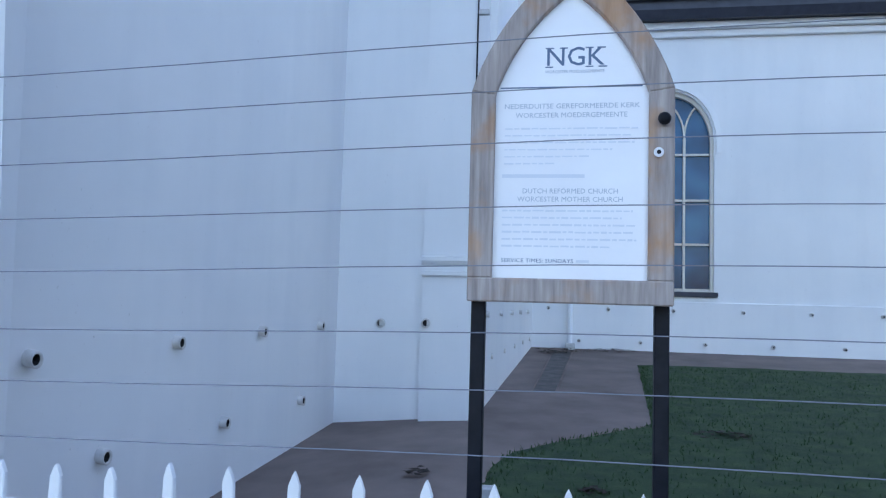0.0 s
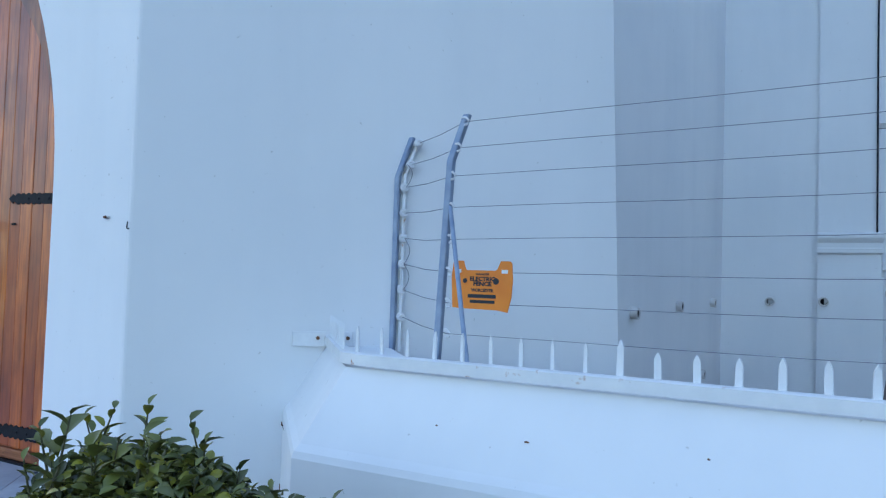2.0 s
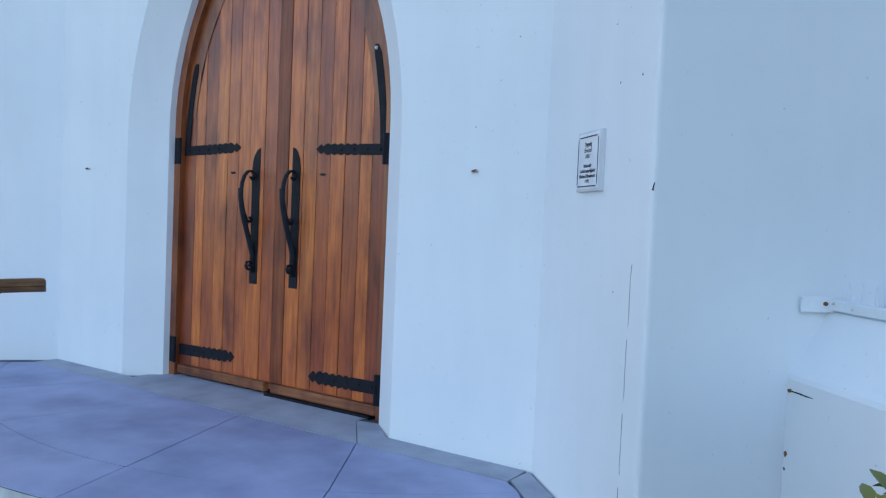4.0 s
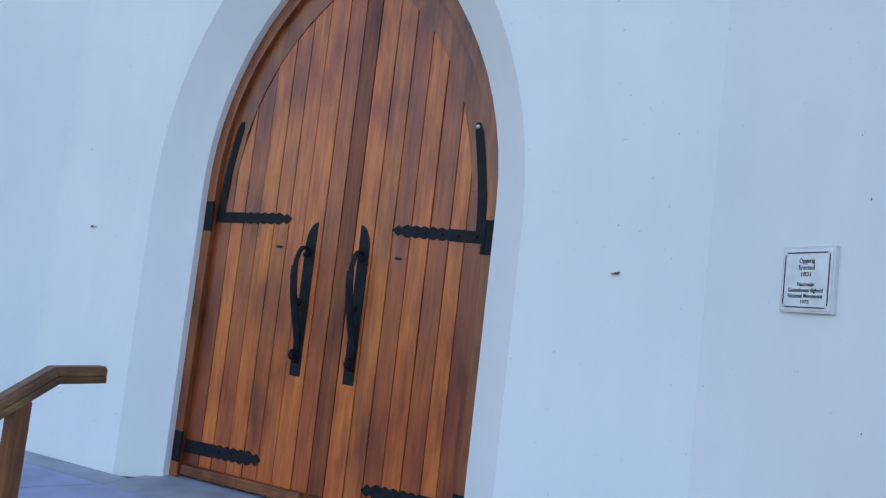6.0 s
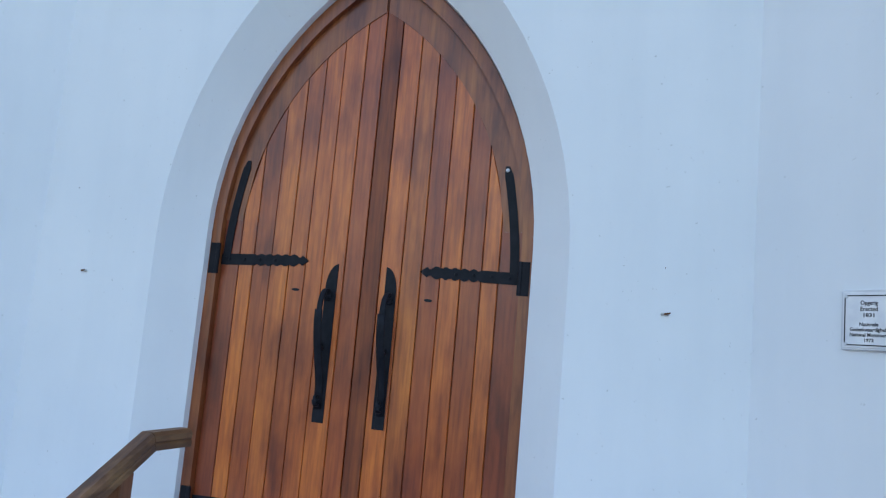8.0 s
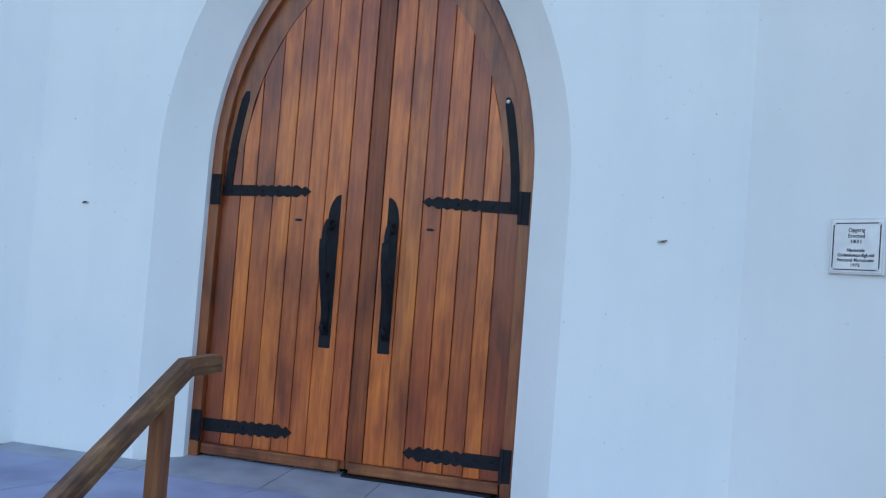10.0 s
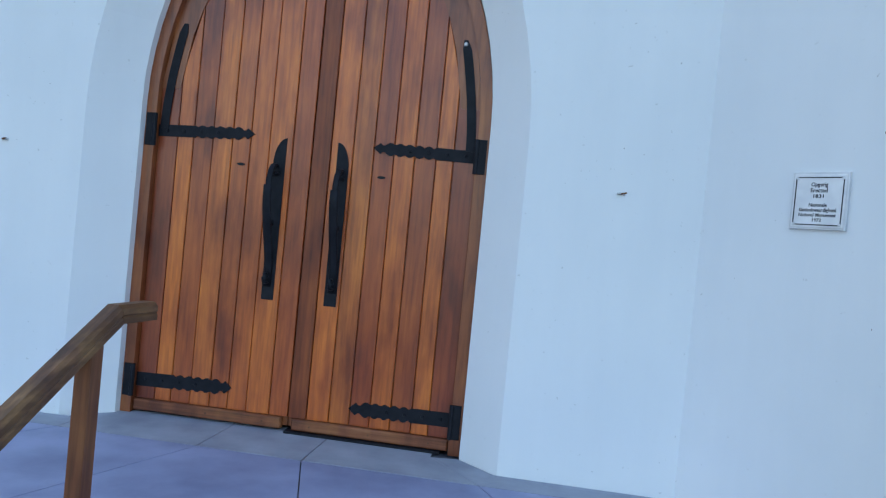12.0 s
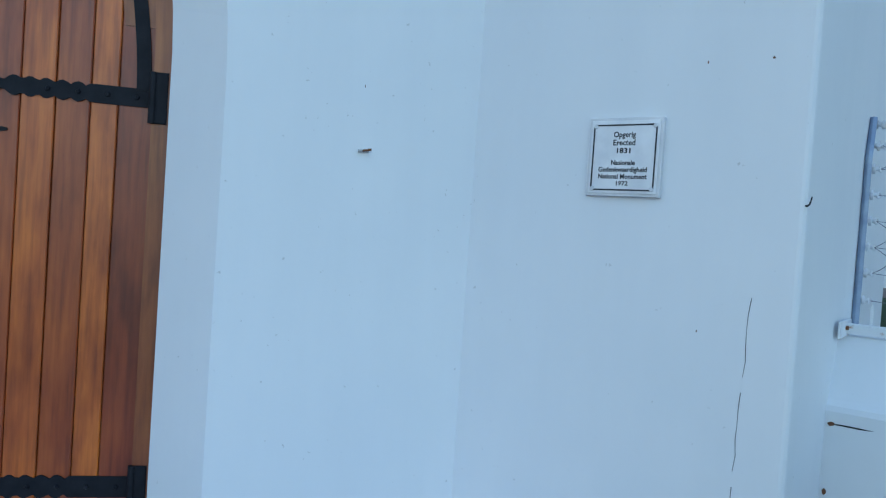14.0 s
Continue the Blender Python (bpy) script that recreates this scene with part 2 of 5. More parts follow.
def tube(bm, pts, radii, seg=8):
    rings, up = [], Vector((0.31, 0.2, 0.93)).normalized()
    pts = [Vector(p) for p in pts]
    if not isinstance(radii, (list, tuple)):
        radii = [radii] * len(pts)
    for i, p in enumerate(pts):
        d = (pts[min(i + 1, len(pts) - 1)] - pts[max(i - 1, 0)]).normalized()
        a = d.cross(up).normalized() if abs(d.dot(up)) < 0.98 else d.orthogonal().normalized()
        b = d.cross(a)
        rings.append([bm.verts.new(p + radii[i] * (math.cos(k * math.tau / seg) * a + math.sin(k * math.tau / seg) * b)) for k in range(seg)])
    for r, s in zip(rings, rings[1:]):
        for k in range(seg):
            bm.faces.new((r[k], r[(k + 1) % seg], s[(k + 1) % seg], s[k]))
    bm.faces.new(rings[0][::-1])
    bm.faces.new(rings[-1])
    return bm


def arch(cx, w, z0, spring, steps=14):
    """The outline of a pointed arch, from its left foot over the apex to its right foot, as (x, z)."""
    r = 2 * w
    right = [(cx - w + r * math.cos(a), spring + r * math.sin(a)) for a in (i * math.pi / 3 / steps for i in range(steps + 1))]
    left = [(2 * cx - x, z) for x, z in right]
    return [(cx - w, z0)] + left + right[::-1][1:] + [(cx + w, z0)]


def letters(text, size, place, mat, parent, name="lettering", bold=0.0, width=None):
    """Raised letters, centred at place (a matrix whose x runs along the line and z out of the surface)."""
    cu = bpy.data.curves.new(name, "FONT")
    cu.body, cu.size, cu.align_x, cu.align_y, cu.offset, cu.extrude = text, size, "CENTER", "CENTER", bold, 0.0004
    cu.resolution_u = 2
    tmp = bpy.data.objects.new(name, cu)
    me = bpy.data.meshes.new_from_object(tmp)
    bpy.data.objects.remove(tmp)
    me.materials.clear()
    me.materials.append(mat)
    xs = [v.co.x for v in me.vertices]
    if width and xs:
        k = width / (max(xs) - min(xs))
        me.transform(Matrix.Diagonal((k, 1, 1, 1)))
    me.transform(place)
    ob = new(name, me)
    ob.parent = parent
    return ob


# ---- tower ----
GROUND, LANDING, CX = -0.085, 0.255, -6.11
TOP = 15.0
FRONT, DOOR_Y = 2.70, 2.995
W_OUT, W_IN, SPRING = 1.305, 1.07, 2.178
REVEAL_Y = DOOR_Y - 0.1


def front_wall():
    bm = bmesh.new()
    outer, inner = arch(CX, W_OUT, GROUND, SPRING - 0.09), arch(CX + 0.004, W_IN, GROUND, SPRING)
    x0, x1, back = -8.30, -3.865, 3.25

    def row(pts, y):
        return [bm.verts.new((x, y, z)) for x, z in pts]

    fo, fi, bi = row(outer, FRONT), row(inner, REVEAL_Y), row(inner, back)
    top_f, top_b = row([(x, TOP) for x, z in outer], FRONT), row([(x, TOP) for x, z in inner], back)
    n = len(outer)
    for i in range(n - 1):
        bm.faces.new((fo[i], fo[i + 1], fi[i + 1], fi[i]))
        bm.faces.new((fi[i], fi[i + 1], bi[i + 1], bi[i]))
        bm.faces.new((top_f[i], top_b[i], top_b[i + 1], top_f[i + 1]))
        if 0 < i < n - 2:
            bm.faces.new((fo[i], top_f[i], top_f[i + 1], fo[i + 1]))
            bm.faces.new((bi[i], bi[i + 1], top_b[i + 1], top_b[i]))
    for k, x in ((0, x0), (n - 1, x1)):
        j = 1 if k == 0 else n - 2
        a, b = bm.verts.new((x, FRONT, GROUND)), bm.verts.new((x, FRONT, TOP))
        c, d = bm.verts.new((x, back, GROUND)), bm.verts.new((x, back, TOP))
        bm.faces.new((a, fo[k], fo[j], top_f[j], b) if k == 0 else (fo[k], a, b, top_f[j], fo[j]))
        bm.faces.new((c, d, top_b[j], bi[j], bi[k]))
        bm.faces.new((a, b, d, c))
    bmesh.ops.remove_doubles(bm, verts=bm.verts, dist=0.0005)
    return bm


setting("wall_front", front_wall(), PLASTER, "white painted plaster front wall with a splayed arched doorway")

# Diagonal buttresses at the two front corners of the tower.
BUTTRESS = [(-3.865, 2.70), (-3.035, 1.85), (-1.52, 3.34), (-2.2, 3.84), (-2.6, 3.84), (-3.6, 3.25), (-3.865, 3.25)]
def buttress(flip):
    pts = [((-12.165 - x) if flip else x, y) for x, y in BUTTRESS]
    bm = prism(bmesh.new(), pts if not flip else pts[::-1], GROUND, TOP)
    es = [e for e in bm.edges if abs(e.verts[0].co.z - e.verts[1].co.z) > 1 and abs(e.verts[0].co.y - 1.85) < 0.01]
    bmesh.ops.bevel(bm, geom=es, offset=0.02, segments=3, affect="EDGES", profile=0.5)
    # the outer arris leans back as it rises
    lean = 0.04 * (TOP - GROUND)
    for v in bm.verts:
        if v.co.z > TOP - 0.01 and abs(v.co.y - 3.34) < 0.01:
            v.co.x += lean * 0.7 if flip else -lean * 0.7
            v.co.y -= lean * 0.7
    return bm


setting("wall_buttress_1", buttress(False), PLASTER, "white plastered diagonal corner buttress of the tower")
setting("wall_buttress_2", buttress(True), PLASTER, "white plastered diagonal corner buttress of the tower")
setting("wall_side_1", prism(bmesh.new(), [(-2.2, 3.84), (-2.0, 8.78), (-2.5, 8.78), (-2.6, 3.84)], -0.2, TOP), PLASTER, "white plastered side wall of the tower")
setting("wall_side_2", box(bmesh.new(), -10.2, -9.8, 3.84, 8.78, GROUND, TOP), PLASTER, "white plastered far side wall of the tower")
setting("wall_back", box(bmesh.new(), -9.8, -2.5, 8.5, 8.9, GROUND, TOP), PLASTER, "white plastered back wall of the tower")
setting("roof_tower", prism(bmesh.new(), [(-9.1, 1.9), (-3.0, 1.9), (-1.6, 3.3), (-2.0, 8.9), (-10.2, 8.9), (-10.5, 3.3)], TOP, TOP + 0.2), ROOF, "dark flat roof of the tower")

# ---- church body beyond the tower ----
NAVE = 15.2


def body_wall():
    bm = bmesh.new()
    prism(bm, [(-2.0, 8.78), (-1.04, 8.76), (-1.04, 9.2), (-2.0, 9.2)], -0.2, TOP)
    return bm


setting("wall_body_end", body_wall(), PLASTER, "white plastered end wall beside the tower")


def corner_pier():
    bm = bmesh.new()
    prism(bm, [(-1.04, 8.66), (-0.47, 8.62), (-0.23, 15.2), (-1.04, 15.2)], 1.70, 1.99)
    prism(bm, [(-1.04, 8.68), (-0.5, 8.66), (-0.3, 15.2), (-1.04, 15.2)], 1.99, TOP)
    return bm


def corner_moulding():
    bm = bmesh.new()
    out = [(0.02, 1.93), (0.05, 1.95), (0.05, 1.99), (0.03, 2.0), (0.03, 2.05), (0.055, 2.07), (0.075, 2.1), (0.075, 2.14), (0.0, 2.16)]
    rings = [[bm.verts.new((-1.04, 8.665 - o, z)) for o, z in out], [bm.verts.new((-0.48 + o * 0.6, 8.645 - o, z)) for o, z in out], [bm.verts.new((-0.48 + o * 0.6, 8.9, z)) for o, z in out]]
    for r, s in zip(rings, rings[1:]):
        for i in range(len(out) - 1):
            bm.faces.new((r[i], r[i + 1], s[i + 1], s[i]))
    return bm


def pilaster(y, w, o):
    x = -0.5 + (y - 8.66) * 0.0305
    bm = box(bmesh.new(), x - 0.2, x + o, y, y + w, 1.84, TOP, bevel=0.02)
    return box(bm, x - 0.2, x + o + 0.03, y - 0.03, y + w + 0.03, 1.80, 1.84)


setting("wall_body_side", corner_pier(), PLASTER, "white plastered side wall with plinth, pilasters and moulded corner")

setting("plinth_body", prism(bmesh.new(), [(-1.04, 8.64), (-0.45, 8.6), (-0.2, 15.2), (-1.04, 15.2)], -0.2, 1.712), PLASTER, "white plastered plinth of the side wall")
setting("corner_moulding", corner_moulding(), PLASTER, "moulded white band round the corner pier")
setting("pilaster_1", pilaster(9.5, 0.5, 0.1), PLASTER, "white plastered pilaster on the side wall")
setting("pilaster_2", pilaster(12.4, 0.7, 0.16), PLASTER, "white plastered pilaster on the side wall")

WIN = dict(x0=1.52, x1=3.08, sill=1.98, spring=4.75)


def nave_wall():
    bm = bmesh.new()
    cx, w = (WIN["x0"] + WIN["x1"]) / 2, (WIN["x1"] - WIN["x0"]) / 2
    n = 12
    arc = [(cx - w * math.cos(a), WIN["spring"] + 1.25 * w * math.sin(a)) for a in (i * math.pi / n for i in range(n + 1))]
    f = [bm.verts.new((x, NAVE, z)) for x, z in arc]
    b = [bm.verts.new((x, NAVE + 0.3, z)) for x, z in arc]
    t = [bm.verts.new((x, NAVE, 8.0)) for x, z in arc]
    s = [bm.verts.new((x, NAVE + 0.3, WIN["sill"])) for x in (WIN["x0"], WIN["x1"])]
    sf = [bm.verts.new((x, NAVE, WIN["sill"])) for x in (WIN["x0"], WIN["x1"])]
    for i in range(n):
        bm.faces.new((f[i], t[i], t[i + 1], f[i + 1]))
        bm.faces.new((f[i], f[i + 1], b[i + 1], b[i]))
    bm.faces.new((sf[0], f[0], b[0], s[0]))
    bm.faces.new((sf[1], s[1], b[n], f[n]))
    bm.faces.new((sf[0], s[0], s[1], sf[1]))
    L = [bm.verts.new((-0.6, NAVE, z)) for z in (-0.2, WIN["sill"], 8.0)]
    R = [bm.verts.new((16, NAVE, z)) for z in (-0.2, WIN["sill"], 8.0)]
    bm.faces.new((L[1], L[2], t[0], f[0], sf[0]))
    bm.faces.new((R[1], sf[1], f[n], t[n], R[2]))
    bm.faces.new((L[0], L[1], sf[0], sf[1], R[1], R[0]))
    # plinth, its weathered top edge and the back of the wall
    box(bm, -0.25, 16, NAVE - 0.05, NAVE, -0.2, 1.80, bevel=0.012)
    box(bm, -0.6, 16, NAVE + 0.45, NAVE + 0.5, -0.2, 8.0)
    return bm


setting("wall_nave", nave_wall(), PLASTER, "white plastered nave wall with plinth and arched window")
bm = bmesh.new()
for k, z in enumerate((6.73, 6.86)):
    box(bm, -0.2, 16, NAVE - 0.08 - 0.1 * k, NAVE, z, z + 0.13, bevel=0.015)
setting("trim", bm, PLASTER, "moulded white cornice under the gutter")
bm = bmesh.new()
prism(bm, [(0, 0), (0.1, -0.14), (0.34, -0.16), (0.42, 0.0), (0.42, 0.3), (0, 0.42)], -0.42, 16, Matrix(((0, 0, 1, 0), (-1, 0, 0, NAVE), (0, 1, 0, 7.14), (0, 0, 0, 1))))
setting("gutter", bm, GUTTER, "dark blue eaves gutter along the nave")
bm = bmesh.new()
prism(bm, [(-0.5, 7.55), (7, 12.0), (7, 11.8), (-0.5, 7.3)], -0.6, 16, Matrix(((0, 0, 1, 0), (1, 0, 0, NAVE), (0, 1, 0, 0), (0, 0, 0, 1))))
setting("roof_nave", bm, ROOF, "dark pitched nave roof")
setting("wall_nave_back", box(bmesh.new(), -2, 16, 22, 22.4, 0, 11.8), PLASTER, "plain back wall of the nave")
setting("wall_nave_gable", box(bmesh.new(), 15.6, 16, NAVE + 0.5, 22, 0, 8), PLASTER, "plain end wall of the nave")


# Unseen wall added east of the yard to keep sky light off the tower side.
BLOCKER_GREY = mottled("dark_grey_light_blocker", (0.07, 0.075, 0.09), (0.12, 0.125, 0.14), 0.85, 3)
setting("wall_neighbour", box(bmesh.new(), 9.5, 10.5, -7, 9.5, GROUND, 9.5), BLOCKER_GREY, "plain dark wall added out of view to block eastern sky light")

# ---- ground ----
def yard_z(x, y):
    return 0.33 + 0.062 * (y - 8.75) + 0.1 * min(max(x + 2.0, 0), 1.5)


bm = bmesh.new()
box(bm, -400, 400, -400, 400, GROUND - 0.3, GROUND)
setting("ground", bm, ROAD, "grey paved street in front of the church")


def sheet(x0, x1, y0, y1, nx, ny, lift, wob=0.0):
    bm = bmesh.new()
    g = [[bm.verts.new((x0 + (x1 - x0) * i / nx, y0 + (y1 - y0) * j / ny, 0)) for i in range(nx + 1)] for j in range(ny + 1)]
    for r in g:
        for v in r:
            v.co.z = yard_z(v.co.x, v.co.y) + lift + wob * noise.noise(Vector((v.co.x * 1.3, v.co.y * 1.3, 3)))
    for j in range(ny):
        for i in range(nx):
            bm.faces.new((g[j][i], g[j][i + 1], g[j + 1][i + 1], g[j + 1][i]))
    return bm


setting("path_yard", sheet(-2.6, 14, 2.2, NAVE, 30, 30, 0.0), PATHWAY, "brown cement path round the church")


def lawn_edge(y):
    for (y0, x0), (y1, x1) in zip(EDGE, EDGE[1:]):
        if y <= y1:
            return x0 + (x1 - x0) * (y - y0) / (y1 - y0)
    return EDGE[-1][1]


EDGE = [(2.2, -0.25), (4.0, -0.2), (6.9, -0.08), (7.35, 0.0), (8.0, 0.54), (8.76, 1.34), (12.8, 1.55), (13.9, 1.6)]
bm = bmesh.new()
rows = []
for j in range(62):
    y = 2.2 + 11.0 * j / 61
    xl = lawn_edge(y) + 0.05 * noise.noise(Vector((0, y * 3, 0)))
    rows.append([bm.verts.new((xl + (14 - xl) * (i / 26) ** 1.3, y, 0)) for i in range(27)])
for r in rows:
    for i, v in enumerate(r):
        v.co.z = yard_z(v.co.x, v.co.y) + (0.02 + 0.015 * noise.noise(v.co * 2.0) if i else 0.004)
for r, s in zip(rows, rows[1:]):
    for i in range(26):
        bm.faces.new((r[i], r[i + 1], s[i + 1], s[i]))
setting("lawn", bm, LAWN, "short green lawn beside the church", True)
rng = random.Random(4)
bm = bmesh.new()
for k in range(9000):
    y = 3.0 + 10.0 * rng.random()
    x = lawn_edge(y) + 6.0 * rng.random() ** 1.5
    z, a, h = yard_z(x, y) + 0.012, rng.random() * 6.28, 0.02 + 0.03 * rng.random()
    dx, dy = 0.008 * math.cos(a), 0.008 * math.sin(a)
    bm.faces.new([bm.verts.new(p) for p in ((x - dx, y - dy, z), (x + dx, y + dy, z), (x + dy * 2 + rng.uniform(-.02, .02), y + dx, z + h))])
tagged(part("grass", bm, GRASS), "short blades of green grass on the lawn", "grass", "", "stuff")

# ---- door ----
door = thing("door_1", "closed double-leaf arched wooden door with black iron fittings", "door", (CX, DOOR_Y, LANDING), kind="structure")


def door_part(name, bm, mat, label="", parent=None, smooth=False):
    ob = part(name, bm, mat, None, label, smooth)
    if parent is None:
        adopt(door, ob)
    else:
        ob.parent = parent
        ob.matrix_parent_inverse = parent.matrix_basis.inverted() @ Matrix.Translation(door.location).inverted() if parent.parent else Matrix()
    return ob


def arch_band(w0, w1, z0, z1, y0, y1, steps=16):
    """A band between two arches of half widths w0 and w1, from y0 (front) to y1."""
    bm = bmesh.new()
    a, b = arch(CX, w0, z0, SPRING, steps), arch(CX, w1, z0, SPRING, steps)
    if z1 is not None:
        a, b = ([(x, max(z, z1)) if i in (0, len(p) - 1) else (x, z) for i, (x, z) in enumerate(p)] for p in (a, b))
    rs = [[bm.verts.new((x, y, z)) for x, z in p] for p, y in ((a, y0), (b, y0), (b, y1), (a, y1))]
    n = len(a)
    for r, s in zip(rs, rs[1:] + rs[:1]):
        for i in range(n - 1):
            bm.faces.new((r[i], r[i + 1], s[i + 1], s[i]))
    bm.faces.new([r[0] for r in rs])
    bm.faces.new([r[-1] for r in rs][::-1])
    return bm


door_part("door_frame", arch_band(W_IN - 0.002, W_IN - 0.07, LANDING, None, DOOR_Y - 0.045, DOOR_Y + 0.12), FRAME_WOOD, "varnished arched wooden frame")


def arch_top(x, w):
    """Height of the arch of half width w at x."""
    d = abs(x - CX)
    return SPRING + math.sqrt(max((2 * w) ** 2 - (d + w) ** 2, 0)) if d < w else LANDING


W_LEAF = W_IN - 0.067
PLANK = 2 * W_LEAF / 16.4
leaves = []
for side in (-1, 1):
    bm = bmesh.new()
    xs = [CX + side * (0.004 + (W_LEAF - 0.004) * i / 14) for i in range(15)]
    outline = [(xs[0], LANDING + 0.03)] + [(x, arch_top(x, W_LEAF)) for x in xs[:-1]] + [(xs[-1], SPRING), (xs[-1], LANDING + 0.03)]
    plate(bm, outline if side < 0 else outline[::-1], DOOR_Y + 0.05, 0.03)
    leaf = door_part("door_leaf", bm, FRAME_WOOD, "varnished plank door leaf")
    leaves.append(leaf)


def on_leaf(ob, leaf):
    ob.parent = leaf
    ob.matrix_parent_inverse = (Matrix.Translation(door.location) @ leaf.matrix_parent_inverse @ leaf.matrix_basis).inverted()
    return ob


W_HEAD = W_LEAF - 0.125
BOARDS = {-1: [0.002, 0.124, 0.271, 0.394, 0.511, 0.638, 0.766, 0.87, W_LEAF - 0.003], 1: [0.117, 0.254, 0.381, 0.505, 0.631, 0.76, 0.863, W_LEAF - 0.003]}
TINTS = {-1: [(0.8, 0.68, 0.78), (1.12, 1.12, 1.05), (1.0, 0.95, 0.95), (0.9, 0.84, 0.9), (1.25, 1.35, 1.2), (0.82, 0.74, 0.84), (1.18, 1.2, 1.05), (0.55, 0.44, 0.68)],
         1: [(1.12, 1.1, 1.0), (1.1, 1.2, 1.1), (0.78, 0.66, 0.78), (1.1, 1.08, 0.95), (0.8, 0.72, 0.82), (1.3, 1.42, 1.25), (0.6, 0.48, 0.7)]}
for side, leaf in zip((-1, 1), leaves):
    run = BOARDS[side]
    for i, (p, q) in enumerate(zip(run, run[1:])):
        a, b = CX + side * p, CX + side * q
        lo, hi = min(a, b) + 0.0022, max(a, b) - 0.0022
        za, zb = max(arch_top(lo, W_HEAD), SPRING + 0.12), max(arch_top(hi, W_HEAD), SPRING + 0.12)
        bm = plate(bmesh.new(), [(lo, 0.34), (hi, 0.34), (hi, zb + 0.015), (lo, za + 0.015)], DOOR_Y + 0.02, 0.02 + 0.002 * math.sin(i * 2.3 + side), 0.004)
        plank = on_leaf(part("plank", bm, DOOR_WOOD), leaf)
        plank.color = (*TINTS[side][i], 1)
    # curved head of the leaf
    bm = bmesh.new()
    n = 16
    outr, inr = [], []
    for i in range(n + 1):
        t = i / n
        xo = W_LEAF * (1 - t) + 0.01 * t
        outr.append((CX + side * xo, arch_top(CX + xo, W_LEAF - 0.001) if xo < W_LEAF - 0.002 else SPRING + 0.1))
        xi = max(W_HEAD * (1 - t) + 0.01 * t, 0.01)
        inr.append((CX + side * xi, max(arch_top(CX + xi, W_HEAD - 0.001), SPRING + 0.1)))
    pts = outr + inr[::-1]
    rows = [[bm.verts.new((x, y, z)) for x, z in pts] for y in (DOOR_Y - 0.006, DOOR_Y + 0.02)]
    m = n + 1
    for i in range(n):
        for r in rows:
            bm.faces.new((r[i], r[i + 1], r[2 * m - 2 - i], r[2 * m - 1 - i]))
    for i in range(2 * m):
        j = (i + 1) % (2 * m)
        bm.faces.new((rows[0][i], rows[0][j], rows[1][j], rows[1][i]))
    on_leaf(part("head_rail", bm, FRAME_WOOD, None, "curved varnished head rail"), leaf)
    # bottom rail
    x0, x1 = sorted((CX + side * 0.035, CX + side * (W_LEAF - 0.012)))
    bm = plate(bmesh.new(), [(x0, 0.272), (x1, 0.272), (x1, 0.338), (x0, 0.338)], DOOR_Y + 0.02, 0.052, 0.008)
    on_leaf(part("bottom_rail", bm, KICK_WOOD, None, "worn and scuffed bottom rail"), leaf)
    for k in range(3):
        cx = x0 + (0.12 + 0.38 * k) * (x1 - x0)
        on_leaf(part("screw_plug", tube(bmesh.new(), [(cx, DOOR_Y - 0.0345, 0.305), (cx, DOOR_Y - 0.03, 0.305)], 0.006, 8), RUST), leaf)
# cover strip on the meeting edge
bm = plate(bmesh.new(), [(CX + 0.005, 0.34), (CX + 0.114, 0.34), (CX + 0.114, 3.76), (CX + 0.005, 3.9)], DOOR_Y + 0.016, 0.02, 0.004)
on_leaf(part("cover_strip", bm, MEET_WOOD, None, "dark varnished meeting plank"), leaves[1])
door_part("threshold", box(bmesh.new(), CX + 0.0, CX + W_IN - 0.12, DOOR_Y - 0.055, DOOR_Y + 0.1, LANDING, LANDING + 0.014), IRON, "dark threshold strip")


def wavy_strap(xa, xb, z, h, rise=0.0):
    """A strap hinge from its eye at xa to its spear tip at xb, with scalloped edges towards the tip."""
    d = 1 if xb > xa else -1
    n, length = 44, abs(xb - xa)
    up = []
    for i in range(n + 1):
        s = length * i / n
        w = h / 2
        left = length - s
        if left < length * 0.62 and left > 0.075:
            w *= 0.68 + 0.42 * abs(math.sin((left - 0.075) / 0.058 * math.pi))
        elif left <= 0.075:
            w *= (0.55 if left > 0.055 else 1.15 * max(left - 0.0, 0) / 0.055 + 0.02)
        up.append((xa + d * s, w))
    pts = [(x, z + w) for x, w in up] + [(x, z - w) for x, w in up[::-1]]
    pts = [(x, v + rise * abs(x - xa) / length) for x, v in pts]
    return plate(bmesh.new(), pts if d < 0 else pts[::-1], DOOR_Y, 0.008)


